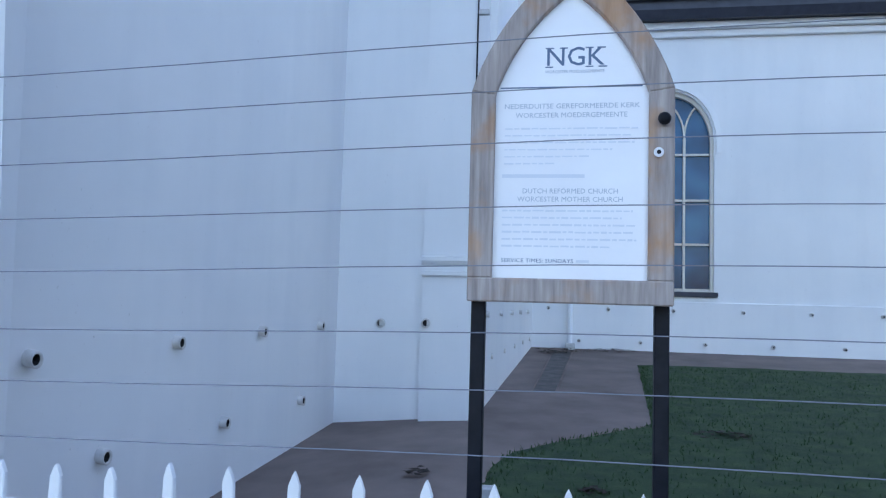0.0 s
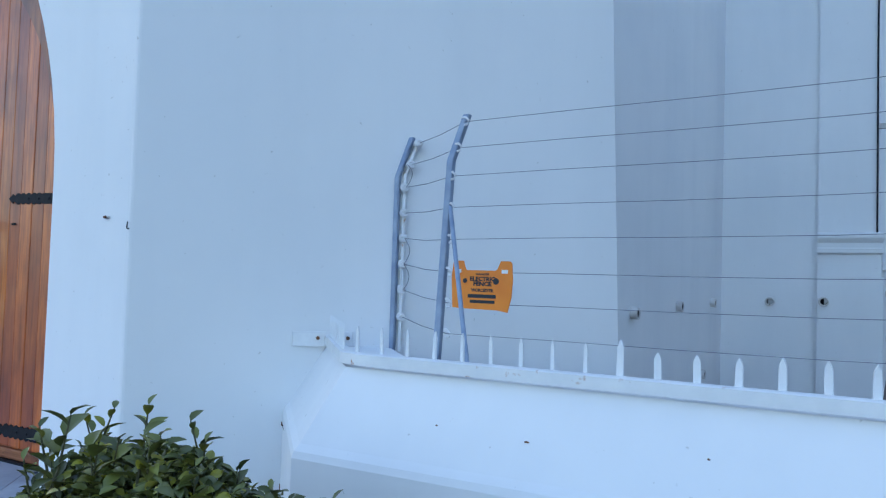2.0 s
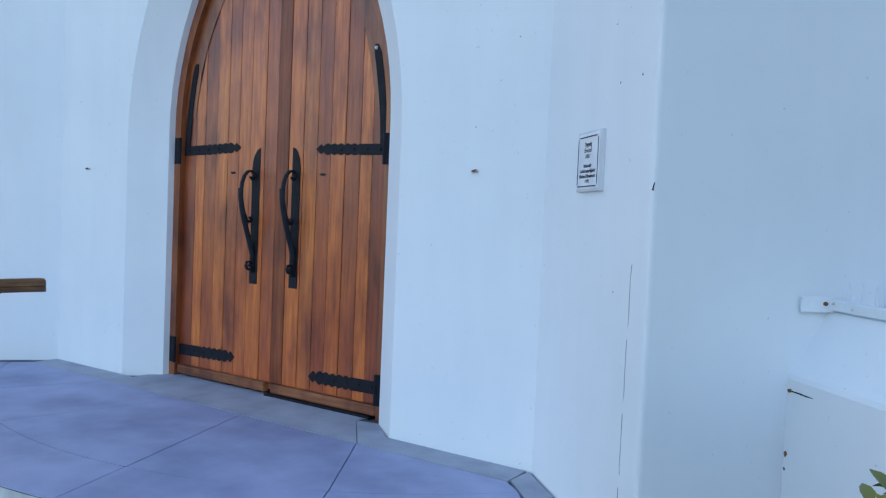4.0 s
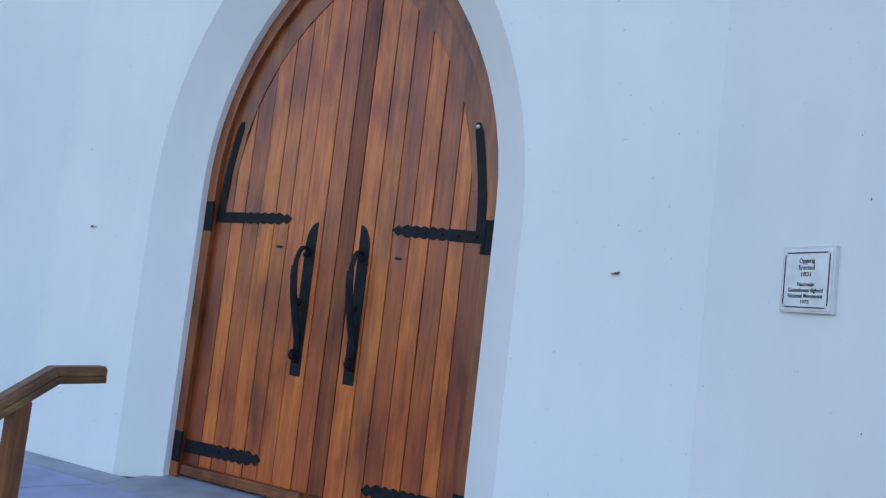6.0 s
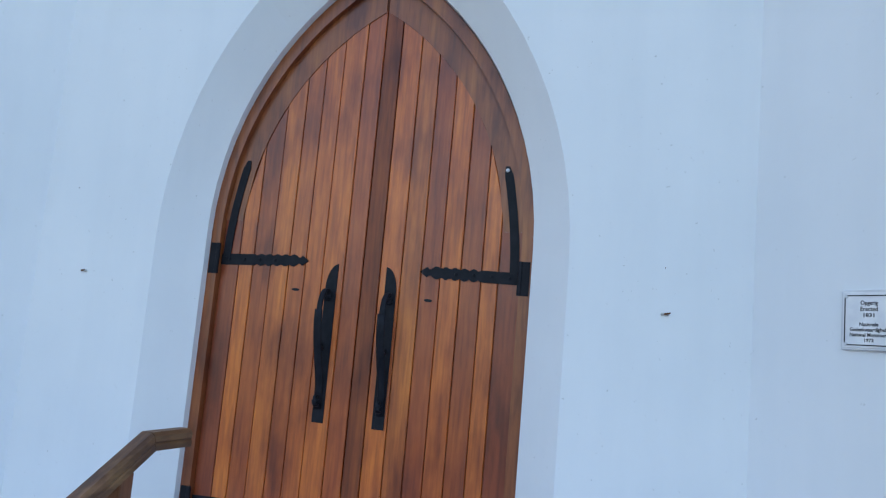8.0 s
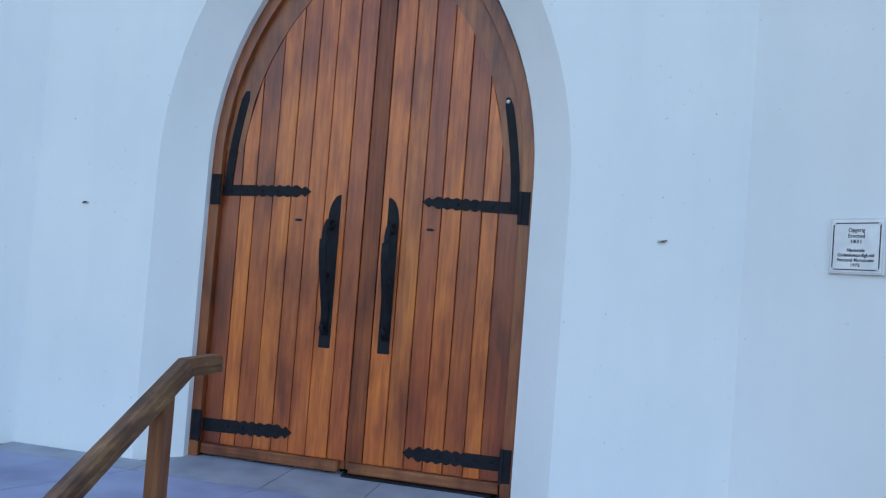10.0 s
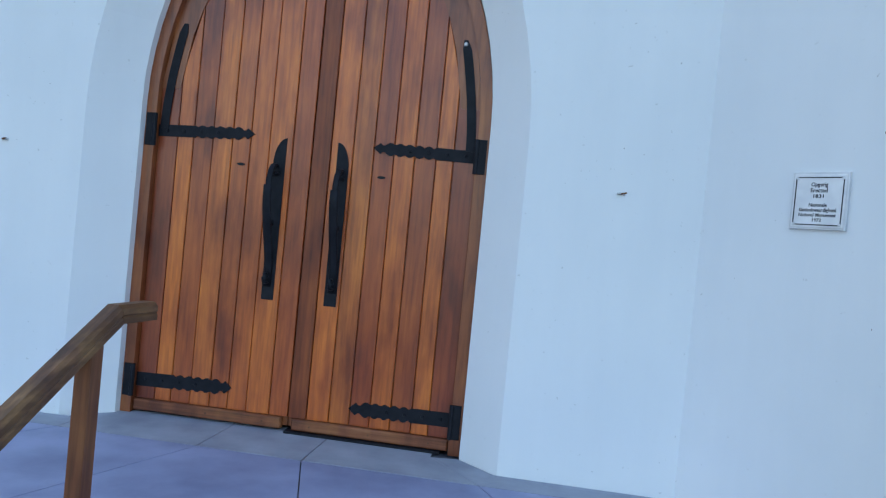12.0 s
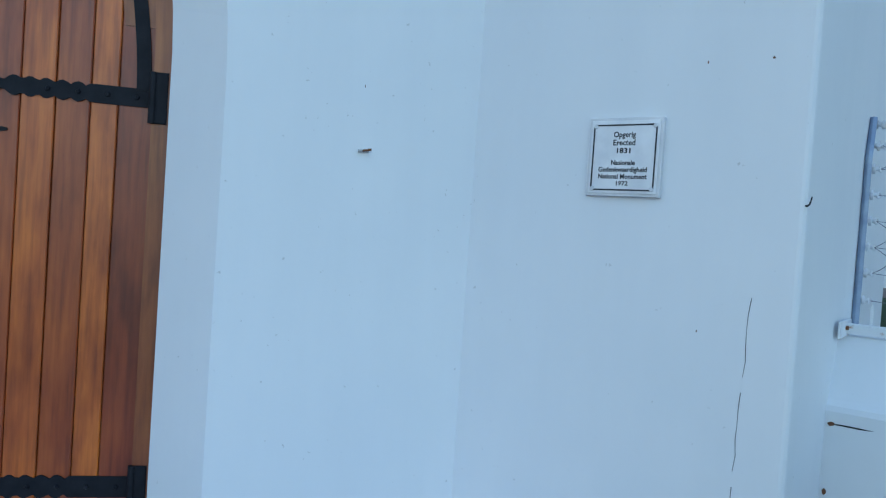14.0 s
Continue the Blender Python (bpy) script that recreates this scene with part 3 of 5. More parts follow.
for side, leaf in zip((-1, 1), leaves):
    edge = CX + side * (W_IN - 0.075)
    for z, tip, h, rise in ((2.013, 0.371, 0.072, 0.022) if side < 0 else (2.0, 0.379, 0.072, 0.01), (0.458, 0.372, 0.085, 0.014) if side < 0 else (0.45, 0.375, 0.085, -0.006)):
        strap = on_leaf(part("hinge_strap", wavy_strap(edge, CX + side * tip, z, h, rise), IRON, None, "black wrought iron strap hinge with scalloped edges"), leaf)
        x0, x1 = sorted((edge - side * 0.008, edge + side * 0.062))
        bm = plate(bmesh.new(), [(x0, z - 0.1), (x1, z - 0.1), (x1, z + 0.1), (x0, z + 0.1)], DOOR_Y - 0.045, 0.01, 0.003)
        tube(bm, [(edge + side * 0.006, DOOR_Y - 0.052, z - 0.1), (edge + side * 0.006, DOOR_Y - 0.052, z + 0.1)], 0.014, 10)
        door_part("hinge_plate", bm, IRON, "black iron hinge plate with knuckle")
        for k in range(4):
            bx = edge - side * (0.06 + 0.11 * k)
            on_leaf(part("bolt", tube(bmesh.new(), [(bx, DOOR_Y - 0.008, z + rise * (0.1 + 0.17 * k)), (bx, DOOR_Y - 0.014, z + rise * (0.1 + 0.17 * k))], [0.011, 0.007], 8), IRON), leaf)
    # upright bar above the top hinge, leaning with the arch
    pts, back = [], []
    for i in range(13):
        z = 2.03 + 0.65 * i / 12
        x = 0.958 - 0.085 * (i / 12) ** 1.7
        w = 0.027 if i < 12 else 0.012
        pts.append((CX + side * (x + w), z))
        back.append((CX + side * (x - w), z))
    ring = pts + back[::-1]
    on_leaf(part("hinge_bar", plate(bmesh.new(), ring if side > 0 else ring[::-1], DOOR_Y - 0.002, 0.01), IRON, None, "black iron bar rising from the hinge"), leaf)
    if side > 0:
        # the glint of this one bolt is given by a white material
        on_leaf(part("bolt_head", tube(bmesh.new(), [(CX + 0.874, DOOR_Y - 0.012, 2.655), (CX + 0.874, DOOR_Y - 0.024, 2.655)], [0.013, 0.008], 8), CERAMIC, None, "bolt head with its glint put in as pale colour"), leaf)
    # pull handle
    xa, xb = CX + side * 0.236, CX + side * 0.16
    o = [(xb, 1.038), (xa, 1.038), (xa, 1.86)] + [(xb + (xa - xb) * math.cos(a), 1.86 + 0.165 * math.sin(a)) for a in (i * math.pi / 16 for i in range(1, 9))]
    handle = on_leaf(part("door_handle", plate(bmesh.new(), o if side < 0 else o[::-1], DOOR_Y, 0.008, 0.002), IRON, None, "long black iron handle plate"), leaf)
    xc = (xa + xb) / 2 + side * 0.006
    strands = [
        ("grip", "wrought iron grip curling into scrolls", 2.0, [(0.05, 1.815), (0.035, 1.798), (0.02, 1.81), (0.02, 1.838), (0.045, 1.857), (0.08, 1.852), (0.11, 1.82), (0.13, 1.77), (0.138, 1.70), (0.13, 1.63), (0.11, 1.56), (0.085, 1.512), (0.06, 1.487), (0.04, 1.492), (0.034, 1.512), (0.05, 1.522)], 0.0095),
        ("grip_strap", "tapering iron strap of the grip", 2.4, [(0.142, 1.73), (0.139, 1.66), (0.126, 1.59), (0.104, 1.51), (0.072, 1.42), (0.038, 1.33), (0.014, 1.25), (0.01, 1.12)], 0.011),
        ("scroll", "small iron scroll at the foot of the handle", 1.8, [(0.008, 1.15), (0.03, 1.142), (0.06, 1.15), (0.072, 1.175), (0.06, 1.2), (0.035, 1.2), (0.028, 1.18), (0.045, 1.172)], 0.0085)]
    for kind, words, wide, path, fat in strands:
        bm = tube(bmesh.new(), [(xc, DOOR_Y - p, z) for p, z in path], fat, 8)
        bmesh.ops.transform(bm, matrix=Matrix.Translation((xc, 0, 0)) @ Matrix.Diagonal((wide, 1, 1, 1)) @ Matrix.Translation((-xc, 0, 0)), verts=bm.verts)
        on_leaf(part(kind, bm, IRON, None, words, True), leaf)
    # keyhole
    kx, kz = CX + side * 0.442, 1.847 if side < 0 else 1.837
    bm = bmesh.new()
    plate(bm, [(kx + 0.026 * math.cos(-a), kz + 0.009 * math.sin(-a)) for a in (i * math.tau / 10 for i in range(10))], DOOR_Y + 0.001, 0.0065)
    on_leaf(part("keyhole", bm, DARK, None, "dark worn keyhole slot"), leaf)

# ---- landing ----
CY, R_EDGE, R_JOINT = 4.54, 3.62, 3.17


def arc_y(x, r):
    return CY - math.sqrt(r * r - (x - CX) ** 2)


def arc_block(r, z0, z1, x0, x1, yb, bevel=0.0):
    n = 40
    pts = [(x0 + (x1 - x0) * i / n, arc_y(x0 + (x1 - x0) * i / n, r)) for i in range(n + 1)]
    return prism(bmesh.new(), pts + [(x1, yb), (x0, yb)], z0, z1, bevel=bevel)


XL, XR = -8.81, -3.355
bm = arc_block(R_EDGE, GROUND, LANDING - 0.012, XL, XR, 2.695)
landing = setting("floor_landing", bm, JOINT, "curved grey cement landing in front of the door")
bm = prism(bmesh.new(), [(CX - W_OUT, 2.695), (CX + W_OUT, 2.695), (CX + W_IN, 3.1), (CX - W_IN, 3.1)], GROUND, LANDING - 0.012)
tagged(part("doorway_base", bm, JOINT, landing), "dark bedding under the doorway slabs")
bm = bmesh.new()
n = 48
for i in range(n):
    xa, xb = XL + (XR - XL) * i / n, XL + (XR - XL) * (i + 1) / n
    q = [bm.verts.new((x, arc_y(x, R_EDGE) - o, z)) for z, o in ((GROUND, 0.004), (LANDING - 0.02, 0.004)) for x in (xa, xb)]
    bm.faces.new((q[0], q[1], q[3], q[2]))
bmesh.ops.remove_doubles(bm, verts=bm.verts, dist=0.001)
part("riser", bm, RISER, landing, "scuffed whitewashed riser")
bm = arc_block(4.02, GROUND, 0.085, CX - 2.75, CX + 1.75, 1.3, 0.012)
setting("step", bm, RISER, "lower curved whitewashed step")


APRON = 2.485


def fan(x, y):
    """The x at which the radial joint through (x, APRON) lies at y."""
    d = x - CX
    return x + math.copysign(0.24 + 0.26 * abs(d), d) * min(abs(d) / 0.2, 1) * (APRON - y)


def slab_pts(xa, xb, ra, rb):
    """Outline of one paving slab between two joints and two depths (0: wall line, 1: inner arc, 2: edge)."""
    g, n = 0.0032, 8

    def line(x0, level):
        y = APRON
        for _ in range(12):
            x = min(max(fan(x0, y), XL + 0.01), XR - 0.01)
            y = APRON if level == 0 else arc_y(x, R_JOINT if level == 1 else R_EDGE)
            if level == 1 and y > APRON:
                y = APRON
        return x, y

    pts = []
    for k in range(n + 1):
        x, y = line(xa + g + (xb - xa - 2 * g) * k / n, rb)
        pts.append((x, y + (g if rb == 1 else -0.012)))
    for k in range(n, -1, -1):
        x, y = line(xa + g + (xb - xa - 2 * g) * k / n, ra)
        pts.append((x, y - g))
    return pts


JX = [-8.30, -7.27, -6.44, -5.84, -4.88, -3.9]
for xa, xb in zip(JX, JX[1:]):
    for ra, rb in ((0, 1), (1, 2)):
        pts = slab_pts(xa, xb, ra, rb)
        if min(a[1] - b[1] for a, b in zip(pts[::-1], pts)) > -5:
            bm = prism(bmesh.new(), pts, LANDING - 0.012, LANDING + rng.uniform(-0.001, 0.001), bevel=0.0012)
            part("slab", bm, SLAB, landing)
# apron slabs that run from the fan into the doorway, the last joint cut askew
y0, y1, g = APRON + 0.0045, 3.08, 0.003
for pts in ([(-8.3, y0), (-7.27 - g, y0), (-7.27 - g, 2.694), (-8.3, 2.694)], [(-7.27 + g, y0), (-6.44 - g, y0), (-6.44 - g, y1), (-7.19, y1), (-7.27 + g, 2.82)],
            [(-6.44 + g, y0), (-5.84 - g, y0), (-5.84 - g, y1), (-6.44 + g, y1)], [(-5.84 + g, y0), (-4.88 - g, y0), (-5.2 - g, 2.87), (-5.2 - g, y1), (-5.84 + g, y1)],
            [(-4.88 + g, y0), (-3.9, y0), (-3.9, 2.694), (-4.82, 2.694), (-5.04, 2.9), (-5.2 + g, 2.87)]):
    part("slab", prism(bmesh.new(), pts, LANDING - 0.012, LANDING, bevel=0.0012), GREY_SLAB, landing)

part("slab", prism(bmesh.new(), [(-3.895, 2.515), (-3.46, 2.06), (-3.37, 2.19), (-3.88, 2.69)], LANDING - 0.012, LANDING, bevel=0.0012), GREY_SLAB, landing)

# ---- handrail ----
RX = -6.155
rail = thing("handrail", "weathered brown wooden handrail on square posts beside the steps", "handrail", (RX, 0.8, 0.085))


def put(ob):
    adopt(rail, ob)
    return ob


def rail_section(bm, path, w=0.037, h=0.035):
    shape = [(-w, -h), (w, -h), (w, -h * 0.4), (w * 0.86, -h * 0.2), (w, 0.0), (w * 0.95, h * 0.6), (w * 0.6, h), (-w * 0.6, h), (-w * 0.95, h * 0.6), (-w, 0.0), (-w * 0.86, -h * 0.2), (-w, -h * 0.4)]
    rings = [[bm.verts.new((RX + sx, y + sz * ny, z + sz * nz)) for sx, sz in shape] for y, z, ny, nz in path]
    k = len(shape)
    for r, s in zip(rings, rings[1:]):
        for i in range(k):
            bm.faces.new((r[i], r[(i + 1) % k], s[(i + 1) % k], s[i]))
    bm.faces.new(rings[0])
    bm.faces.new(rings[-1][::-1])
    return bm


SL = math.atan2(1.114 - 0.724, 1.165 - 0.42)
put(part("sloping_rail", rail_section(bmesh.new(), [(0.36, 0.742, -math.sin(SL), math.cos(SL)), (1.105, 1.132, -math.sin(SL / 2), math.cos(SL / 2))]), RAIL_WOOD))
put(part("level_rail", rail_section(bmesh.new(), [(1.107, 1.133, -math.sin(SL / 2), math.cos(SL / 2)), (1.345, 1.127, 0, 1)]), RAIL_WOOD))
for y, z0 in ((0.98, LANDING), (0.48, GROUND)):
    zt = 1.132 - 0.044 + (y - 1.105) * math.tan(SL)
    bm = box(bmesh.new(), RX - 0.03, RX + 0.03, y - 0.035, y + 0.035, z0, zt + 0.012, bevel=0.004)
    put(part("post", bm, POST_WOOD, None, "square brown wooden post"))

# ---- low street wall with sloping shoulder ----
WALL_LINE = [(-2.56, 2.487), (-2.0, 1.885), (7.5, 1.957)]
PROFILE = [(-0.25, GROUND - 0.1), (-0.25, 1.264), (0.012, 1.271), (0.15, 1.05), (0.168, 1.03), (0.175, 1.01), (0.175, GROUND - 0.1)]
bm = bmesh.new()
rings = []
for i, (x, y) in enumerate(WALL_LINE):
    a = Vector((1, -1)).normalized() if i == 0 else (Vector((1, 0.005)))
    nrm = [Vector((-1, -1)).normalized(), (Vector((-1, -1)).normalized() + Vector((0, -1))).normalized() / math.cos(radians(22.5)), Vector((0, -1))][i]
    rings.append([bm.verts.new((x + nrm.x * o, y + nrm.y * o, z)) for o, z in PROFILE])
for r, s in zip(rings, rings[1:]):
    for i in range(len(PROFILE)):
        j = (i + 1) % len(PROFILE)
        bm.faces.new((r[i], r[j], s[j], s[i]))
bm.faces.new(rings[0])
bm.faces.new(rings[-1][::-1])
setting("wall_street", bm, PLASTER, "low white plastered street wall with a sloping shoulder")

spikes = thing("spike_rail", "white painted steel spike rail with rust stains on the street wall", "fence", (-2.0, 1.88, 1.275))
bm = bmesh.new()
bar = [(-2.5, 2.42), (-2.02, 1.895), (-1.95, 1.872), (-1.85, 1.868), (7.5, 1.94)]
sec = [(-0.02, 1.281), (0.02, 1.281), (0.02, 1.315), (0.012, 1.318), (-0.02, 1.318)]
rings = []
for i, (x, y) in enumerate(bar):
    p, q = bar[max(i - 1, 0)], bar[min(i + 1, len(bar) - 1)]
    d = Vector((q[0] - p[0], q[1] - p[1])).normalized()
    rings.append([bm.verts.new((x + d.y * o, y - d.x * o, z)) for o, z in sec])
for r, s in zip(rings, rings[1:]):
    for i in range(5):
        bm.faces.new((r[i], r[(i + 1) % 5], s[(i + 1) % 5], s[i]))
bm.faces.new(rings[0])
bm.faces.new(rings[-1][::-1])
adopt(spikes, part("bar", bm, SPIKE_PAINT, None, "white flat bar with rust at its lower edge"))
bm = bmesh.new()
TO_A = Matrix.Translation((-2.49, 2.366, 1.3)) @ Matrix.Rotation(radians(45), 4, "Z")
box(bm, -0.12, 0.12, -0.012, 0.0, -0.03, 0.03, TO_A, 0.002)
bracket = part("bracket", bm, SPIKE_PAINT, None, "white bracket plate bolted to the buttress")
adopt(spikes, bracket)
for dx in (-0.02, 0.1):
    bm = tube(bmesh.new(), [TO_A @ Vector((dx, -0.012, 0.004)), TO_A @ Vector((dx, -0.022, 0.004))], 0.008, 6)
    nest(part("bolt", bm, RUST, None, "rusted bolt head"), bracket)
bm = bmesh.new()
tip = [(-0.0098, 0.0), (0.0098, 0.0), (0.009, 0.083), (0.0034, 0.1), (0.0, 0.107), (-0.0034, 0.1), (-0.009, 0.083)]
plate(bm, tip, 0.004, 0.008, 0.0015)
spike_mesh = mesh_of("spike", bm, SPIKE_PAINT)
thin_mesh = mesh_of("spike", plate(bmesh.new(), [(x * 0.6, z * 0.86) for x, z in tip], 0.004, 0.008, 0.001), SPIKE_PAINT)
seg = [(Vector(a), Vector(b)) for a, b in ((bar[0], bar[1]), (bar[1], bar[4]))]
for a, b in seg:
    d = (b - a).normalized()
    if a.x > -2.1:
        runs = [-a.x - 0.66 + 0.01 + (0.0925 if k < -5 else 0.0965 if k < 7 else 0.1005) * k + (-0.02 if k < -5 else -0.026 if k >= 7 else 0) for k in range(-14, 80)]
    else:
        runs = [0.13 + 0.072 * k for k in range(8)]
    for run in runs:
        p = a + d * run
        if a.x > -2.1 or run > 0.1:
            s = new("spike", spike_mesh if p.x > -1.16 else thin_mesh)
            s.parent = spikes
            s.matrix_basis = Matrix.Translation((p.x + 2.0 - (0.01 if a.x > -2.1 else 0), p.y - 1.88 - 0.006, 0.037)) @ Matrix.Rotation(math.atan2(d.y, d.x) + rng.uniform(-0.15, 0.15), 4, "Z") @ Matrix.Rotation(radians(rng.uniform(-2, 2)), 4, "Y") @ Matrix.Diagonal((1, 1, 0.7 if -1.1 < p.x < -0.8 else 0.78 if -0.8 < p.x < -0.1 else 0.9 if p.x >= -0.1 else 0.95, 1))

# ---- electric fence ----
fence = thing("electric_fence", "electric fence of eight wires on bent blue-grey steel posts", "fence", (-1.87, 2.2, 1.3))


def fence_part(name, bm, mat, label="", smooth=False):
    ob = part(name, bm, mat, None, label, smooth)
    adopt(fence, ob)
    return ob


def bent_post(base, knee, top, w):
    bm = bmesh.new()
    rings = []
    for p in (base, knee, top):
        rings.append([bm.verts.new((p[0] + sx * w, p[1] + sy * w, p[2])) for sx, sy in ((-1, -1), (1, -1), (1, 1), (-1, 1))])
    for r, s in zip(rings, rings[1:]):
        for i in range(4):
            bm.faces.new((r[i], r[(i + 1) % 4], s[(i + 1) % 4], s[i]))
    bm.faces.new(rings[0])
    bm.faces.new(rings[-1][::-1])
    bmesh.ops.bevel(bm, geom=list(bm.edges), offset=0.003, segments=1, affect="EDGES", profile=0.5)
    return bm


P0, P1, P2 = (-1.87, 2.2, 1.2), (-1.832, 2.2, 1.96), (-1.785, 2.22, 2.12)
fence_part("post", bent_post(P0, P1, P2, 0.0125), STEEL, "blue-grey steel post bent at its top")
fence_part("stay", tube(bmesh.new(), [(-1.825, 2.19, 1.80), (-1.60, 1.925, 1.27)], 0.0075, 8), STEEL, "thin diagonal stay")
E0, E1, E2 = (-2.285, 2.565, 1.25), (-2.285, 2.565, 1.97), (-2.245, 2.605, 2.14)
fence_part("end_post", bent_post(E0, E1, E2, 0.011), STEEL, "blue-grey steel end post fixed to the buttress")
fence_part("end_post_flange", bent_post((-2.262, 2.586, 1.25), (-2.262, 2.586, 1.97), (-2.222, 2.626, 2.135), 0.008), SPIKE_PAINT, "white painted flange of the end post")
ZL = [2.09, 2.002, 1.906, 1.799, 1.69, 1.579, 1.474, 1.37]
ZR = [2.158, 2.062, 1.967, 1.849, 1.746, 1.625, 1.526, 1.41]
ZE = [2.11, 2.02, 1.925, 1.82, 1.715, 1.61, 1.505, 1.395]
for k, (zl, zr, ze) in enumerate(zip(ZL, ZR, ZE)):
    lean = 0.045 if k == 0 else 0.02 if k == 1 else 0.0
    a = Vector((-1.845 + lean + 0.02, 2.195, zl))
    b = Vector((7.5, 1.96, zl + (zr - zl) * 9.35 / 2.85))
    pts = []
    for i in range(25):
        t = i / 24
        pts.append(a.lerp(b, t) + Vector((0, 0, -0.012 * math.sin(t * math.pi * 4) ** 2)))
    e = Vector((-2.235 + lean, 2.555 + lean * 0.5, ze))
    fence_part("wire", tube(bmesh.new(), pts, 0.0011, 5), WIRE)
    fence_part("wire", tube(bmesh.new(), [e, e.lerp(a, 0.5) - Vector((0, 0, 0.006)), a], 0.0014, 5), WIRE)
    # bobbin insulator on the end post, clip on the middle post
    bm = bmesh.new()
    d = (a - e).normalized()
    s = e - d * 0.05
    tube(bm, [s, s + d * 0.008, s + d * 0.01, s + d * 0.02, s + d * 0.022, s + d * 0.032, s + d * 0.034, s + d * 0.048], [0.015, 0.018, 0.009, 0.009, 0.019, 0.019, 0.009, 0.008], 10)
    bobbin = fence_part("insulator", bm, CERAMIC, "white bobbin insulator")
    nest(part("bolt", tube(bmesh.new(), [s - d * 0.03, s + d * 0.001], 0.006, 6), RUST, None, "rusted bolt"), bobbin)
    loop = [e + Vector((0.012 * math.cos(t), 0.004 * math.cos(t), 0.012 * math.sin(t))) for t in (i * math.tau / 8 for i in range(9))]
    nest(part("wire_loop", tube(bmesh.new(), loop, 0.0035, 5), CERAMIC), bobbin)
    clip = [a + Vector((-0.01, 0.0, 0.014)), a + Vector((0.004, -0.004, 0.014)), a + Vector((0.016, -0.006, 0.004)), a + Vector((0.012, -0.006, -0.01)), a + Vector((0.0, -0.004, -0.012))]
    fence_part("clip", tube(bmesh.new(), clip, 0.0045, 6), CERAMIC, "pale plastic wire clip")
for k in (1, 4, 5):
    e = Vector((-2.235, 2.555, ZE[k]))
    f = Vector((-2.235, 2.555, ZE[k + 1]))
    pts = [e.lerp(f, i / 8) + Vector((0.045, -0.03, 0)) * math.sin(i / 8 * math.pi) for i in range(9)]
    fence_part("jumper_wire", tube(bmesh.new(), pts, 0.0014, 5), WIRE)

# ---- orange warning sign ----
warn = thing("warning_sign", "orange plastic electric fence warning sign hung on the wires", "sign", (-1.69, 2.17, 1.46))
X0, X1, SY = -1.80, -1.582, 2.172
o = [(X0 + 0.004, 1.462), (X0 + 0.03, 1.46), (X1 - 0.05, 1.458), (X1 - 0.012, 1.452), (X1, 1.5), (X1 + 0.004, 1.56), (X1, 1.612), (X1 - 0.008, 1.618), (X1 - 0.04, 1.618), (X1 - 0.05, 1.592), (X1 - 0.056, 1.586), (X0 + 0.056, 1.586), (X0 + 0.05, 1.592), (X0 + 0.042, 1.618), (X0 + 0.012, 1.618), (X0 + 0.004, 1.612), (X0 - 0.002, 1.56)]
warn_panel = part("panel", plate(bmesh.new(), o, SY + 0.004, 0.004, 0.0008), ORANGE, None, "orange plastic panel")
adopt(warn, warn_panel)


def flat(x, z, y):
    return Matrix(((1, 0, 0, x), (0, 0, -1, y), (0, 1, 0, z), (0, 0, 0, 1)))


XM = (X0 + X1) / 2 + 0.005


def warn_text(t, size, z, w, bold=0.0):
    ob = letters(t, size, flat(XM, z, SY - 0.0006), INK, None, "lettering", bold, w)
    nest(ob, warn_panel)


warn_text("DANGER", 0.009, 1.574, 0.05, 0.0003)
warn_text("ELECTRIC", 0.019, 1.558, 0.092, 0.0009)
warn_text("FENCE", 0.019, 1.542, 0.066, 0.0009)


def bars(parent, rows, y, mat, depth=0.0012):
    for x0, x1, z0, z1 in rows:
        ob = part("text_bar", plate(bmesh.new(), [(x0, z0), (x1, z0), (x1, z1), (x0, z1)], y, depth), mat)
        nest(ob, parent)


warn_text("WORCESTER", 0.0145, 1.521, 0.082, 0.0006)
bars(warn_panel, [(XM - 0.052, XM + 0.05, 1.496, 1.508), (XM - 0.044, XM + 0.046, 1.479, 1.489)], SY - 0.0002, INK)
for x, r in ((X0 + 0.05, 0.008), (X1 - 0.055, 0.011)):
    bm = plate(bmesh.new(), [(x + r * math.cos(-a), 1.552 + r * math.sin(-a)) for a in (i * math.tau / 12 for i in range(12))], SY - 0.0002, 0.0012)
    nest(part("symbol", bm, INK), warn_panel)
for x in (X0 + 0.024, X1 - 0.024):
    adopt(warn, part("eyelet", box(bmesh.new(), x - 0.011, x + 0.011, SY - 0.002, SY, 1.578, 1.59), CERAMIC))

# ---- church notice board ----
BY = 2.93
board = thing("notice_board", "pointed white church notice board in weathered wood on black posts", "sign", (0.51, BY, 0.0))
BX, BW = 0.512, 0.28


def gothic(w, z0, zs, h, n=12):
    """A pointed outline of half width w: straight to zs, then curved to an apex h higher."""
    r = (w * w + h * h) / (2 * w)
    top = math.asin(h / r)
    right = [(BX + w - r + r * math.cos(top * i / n), zs + r * math.sin(top * i / n)) for i in range(n + 1)]
    left = [(2 * BX - x, z) for x, z in right]
    m = len(right) - 1
    right = [(x + 0.5 * (BX + w * (1 - i / m) - x), z + 0.5 * (zs + h * i / m - z)) for i, (x, z) in enumerate(right)]
    left = [(2 * BX - x, z) for x, z in right]
    return [(BX - w, z0)] + left + right[::-1][1:] + [(BX + w, z0)]


OUT, INN = gothic(BW, 1.75, 2.28, 0.385), gothic(0.212, 1.75, 2.27, 0.295)
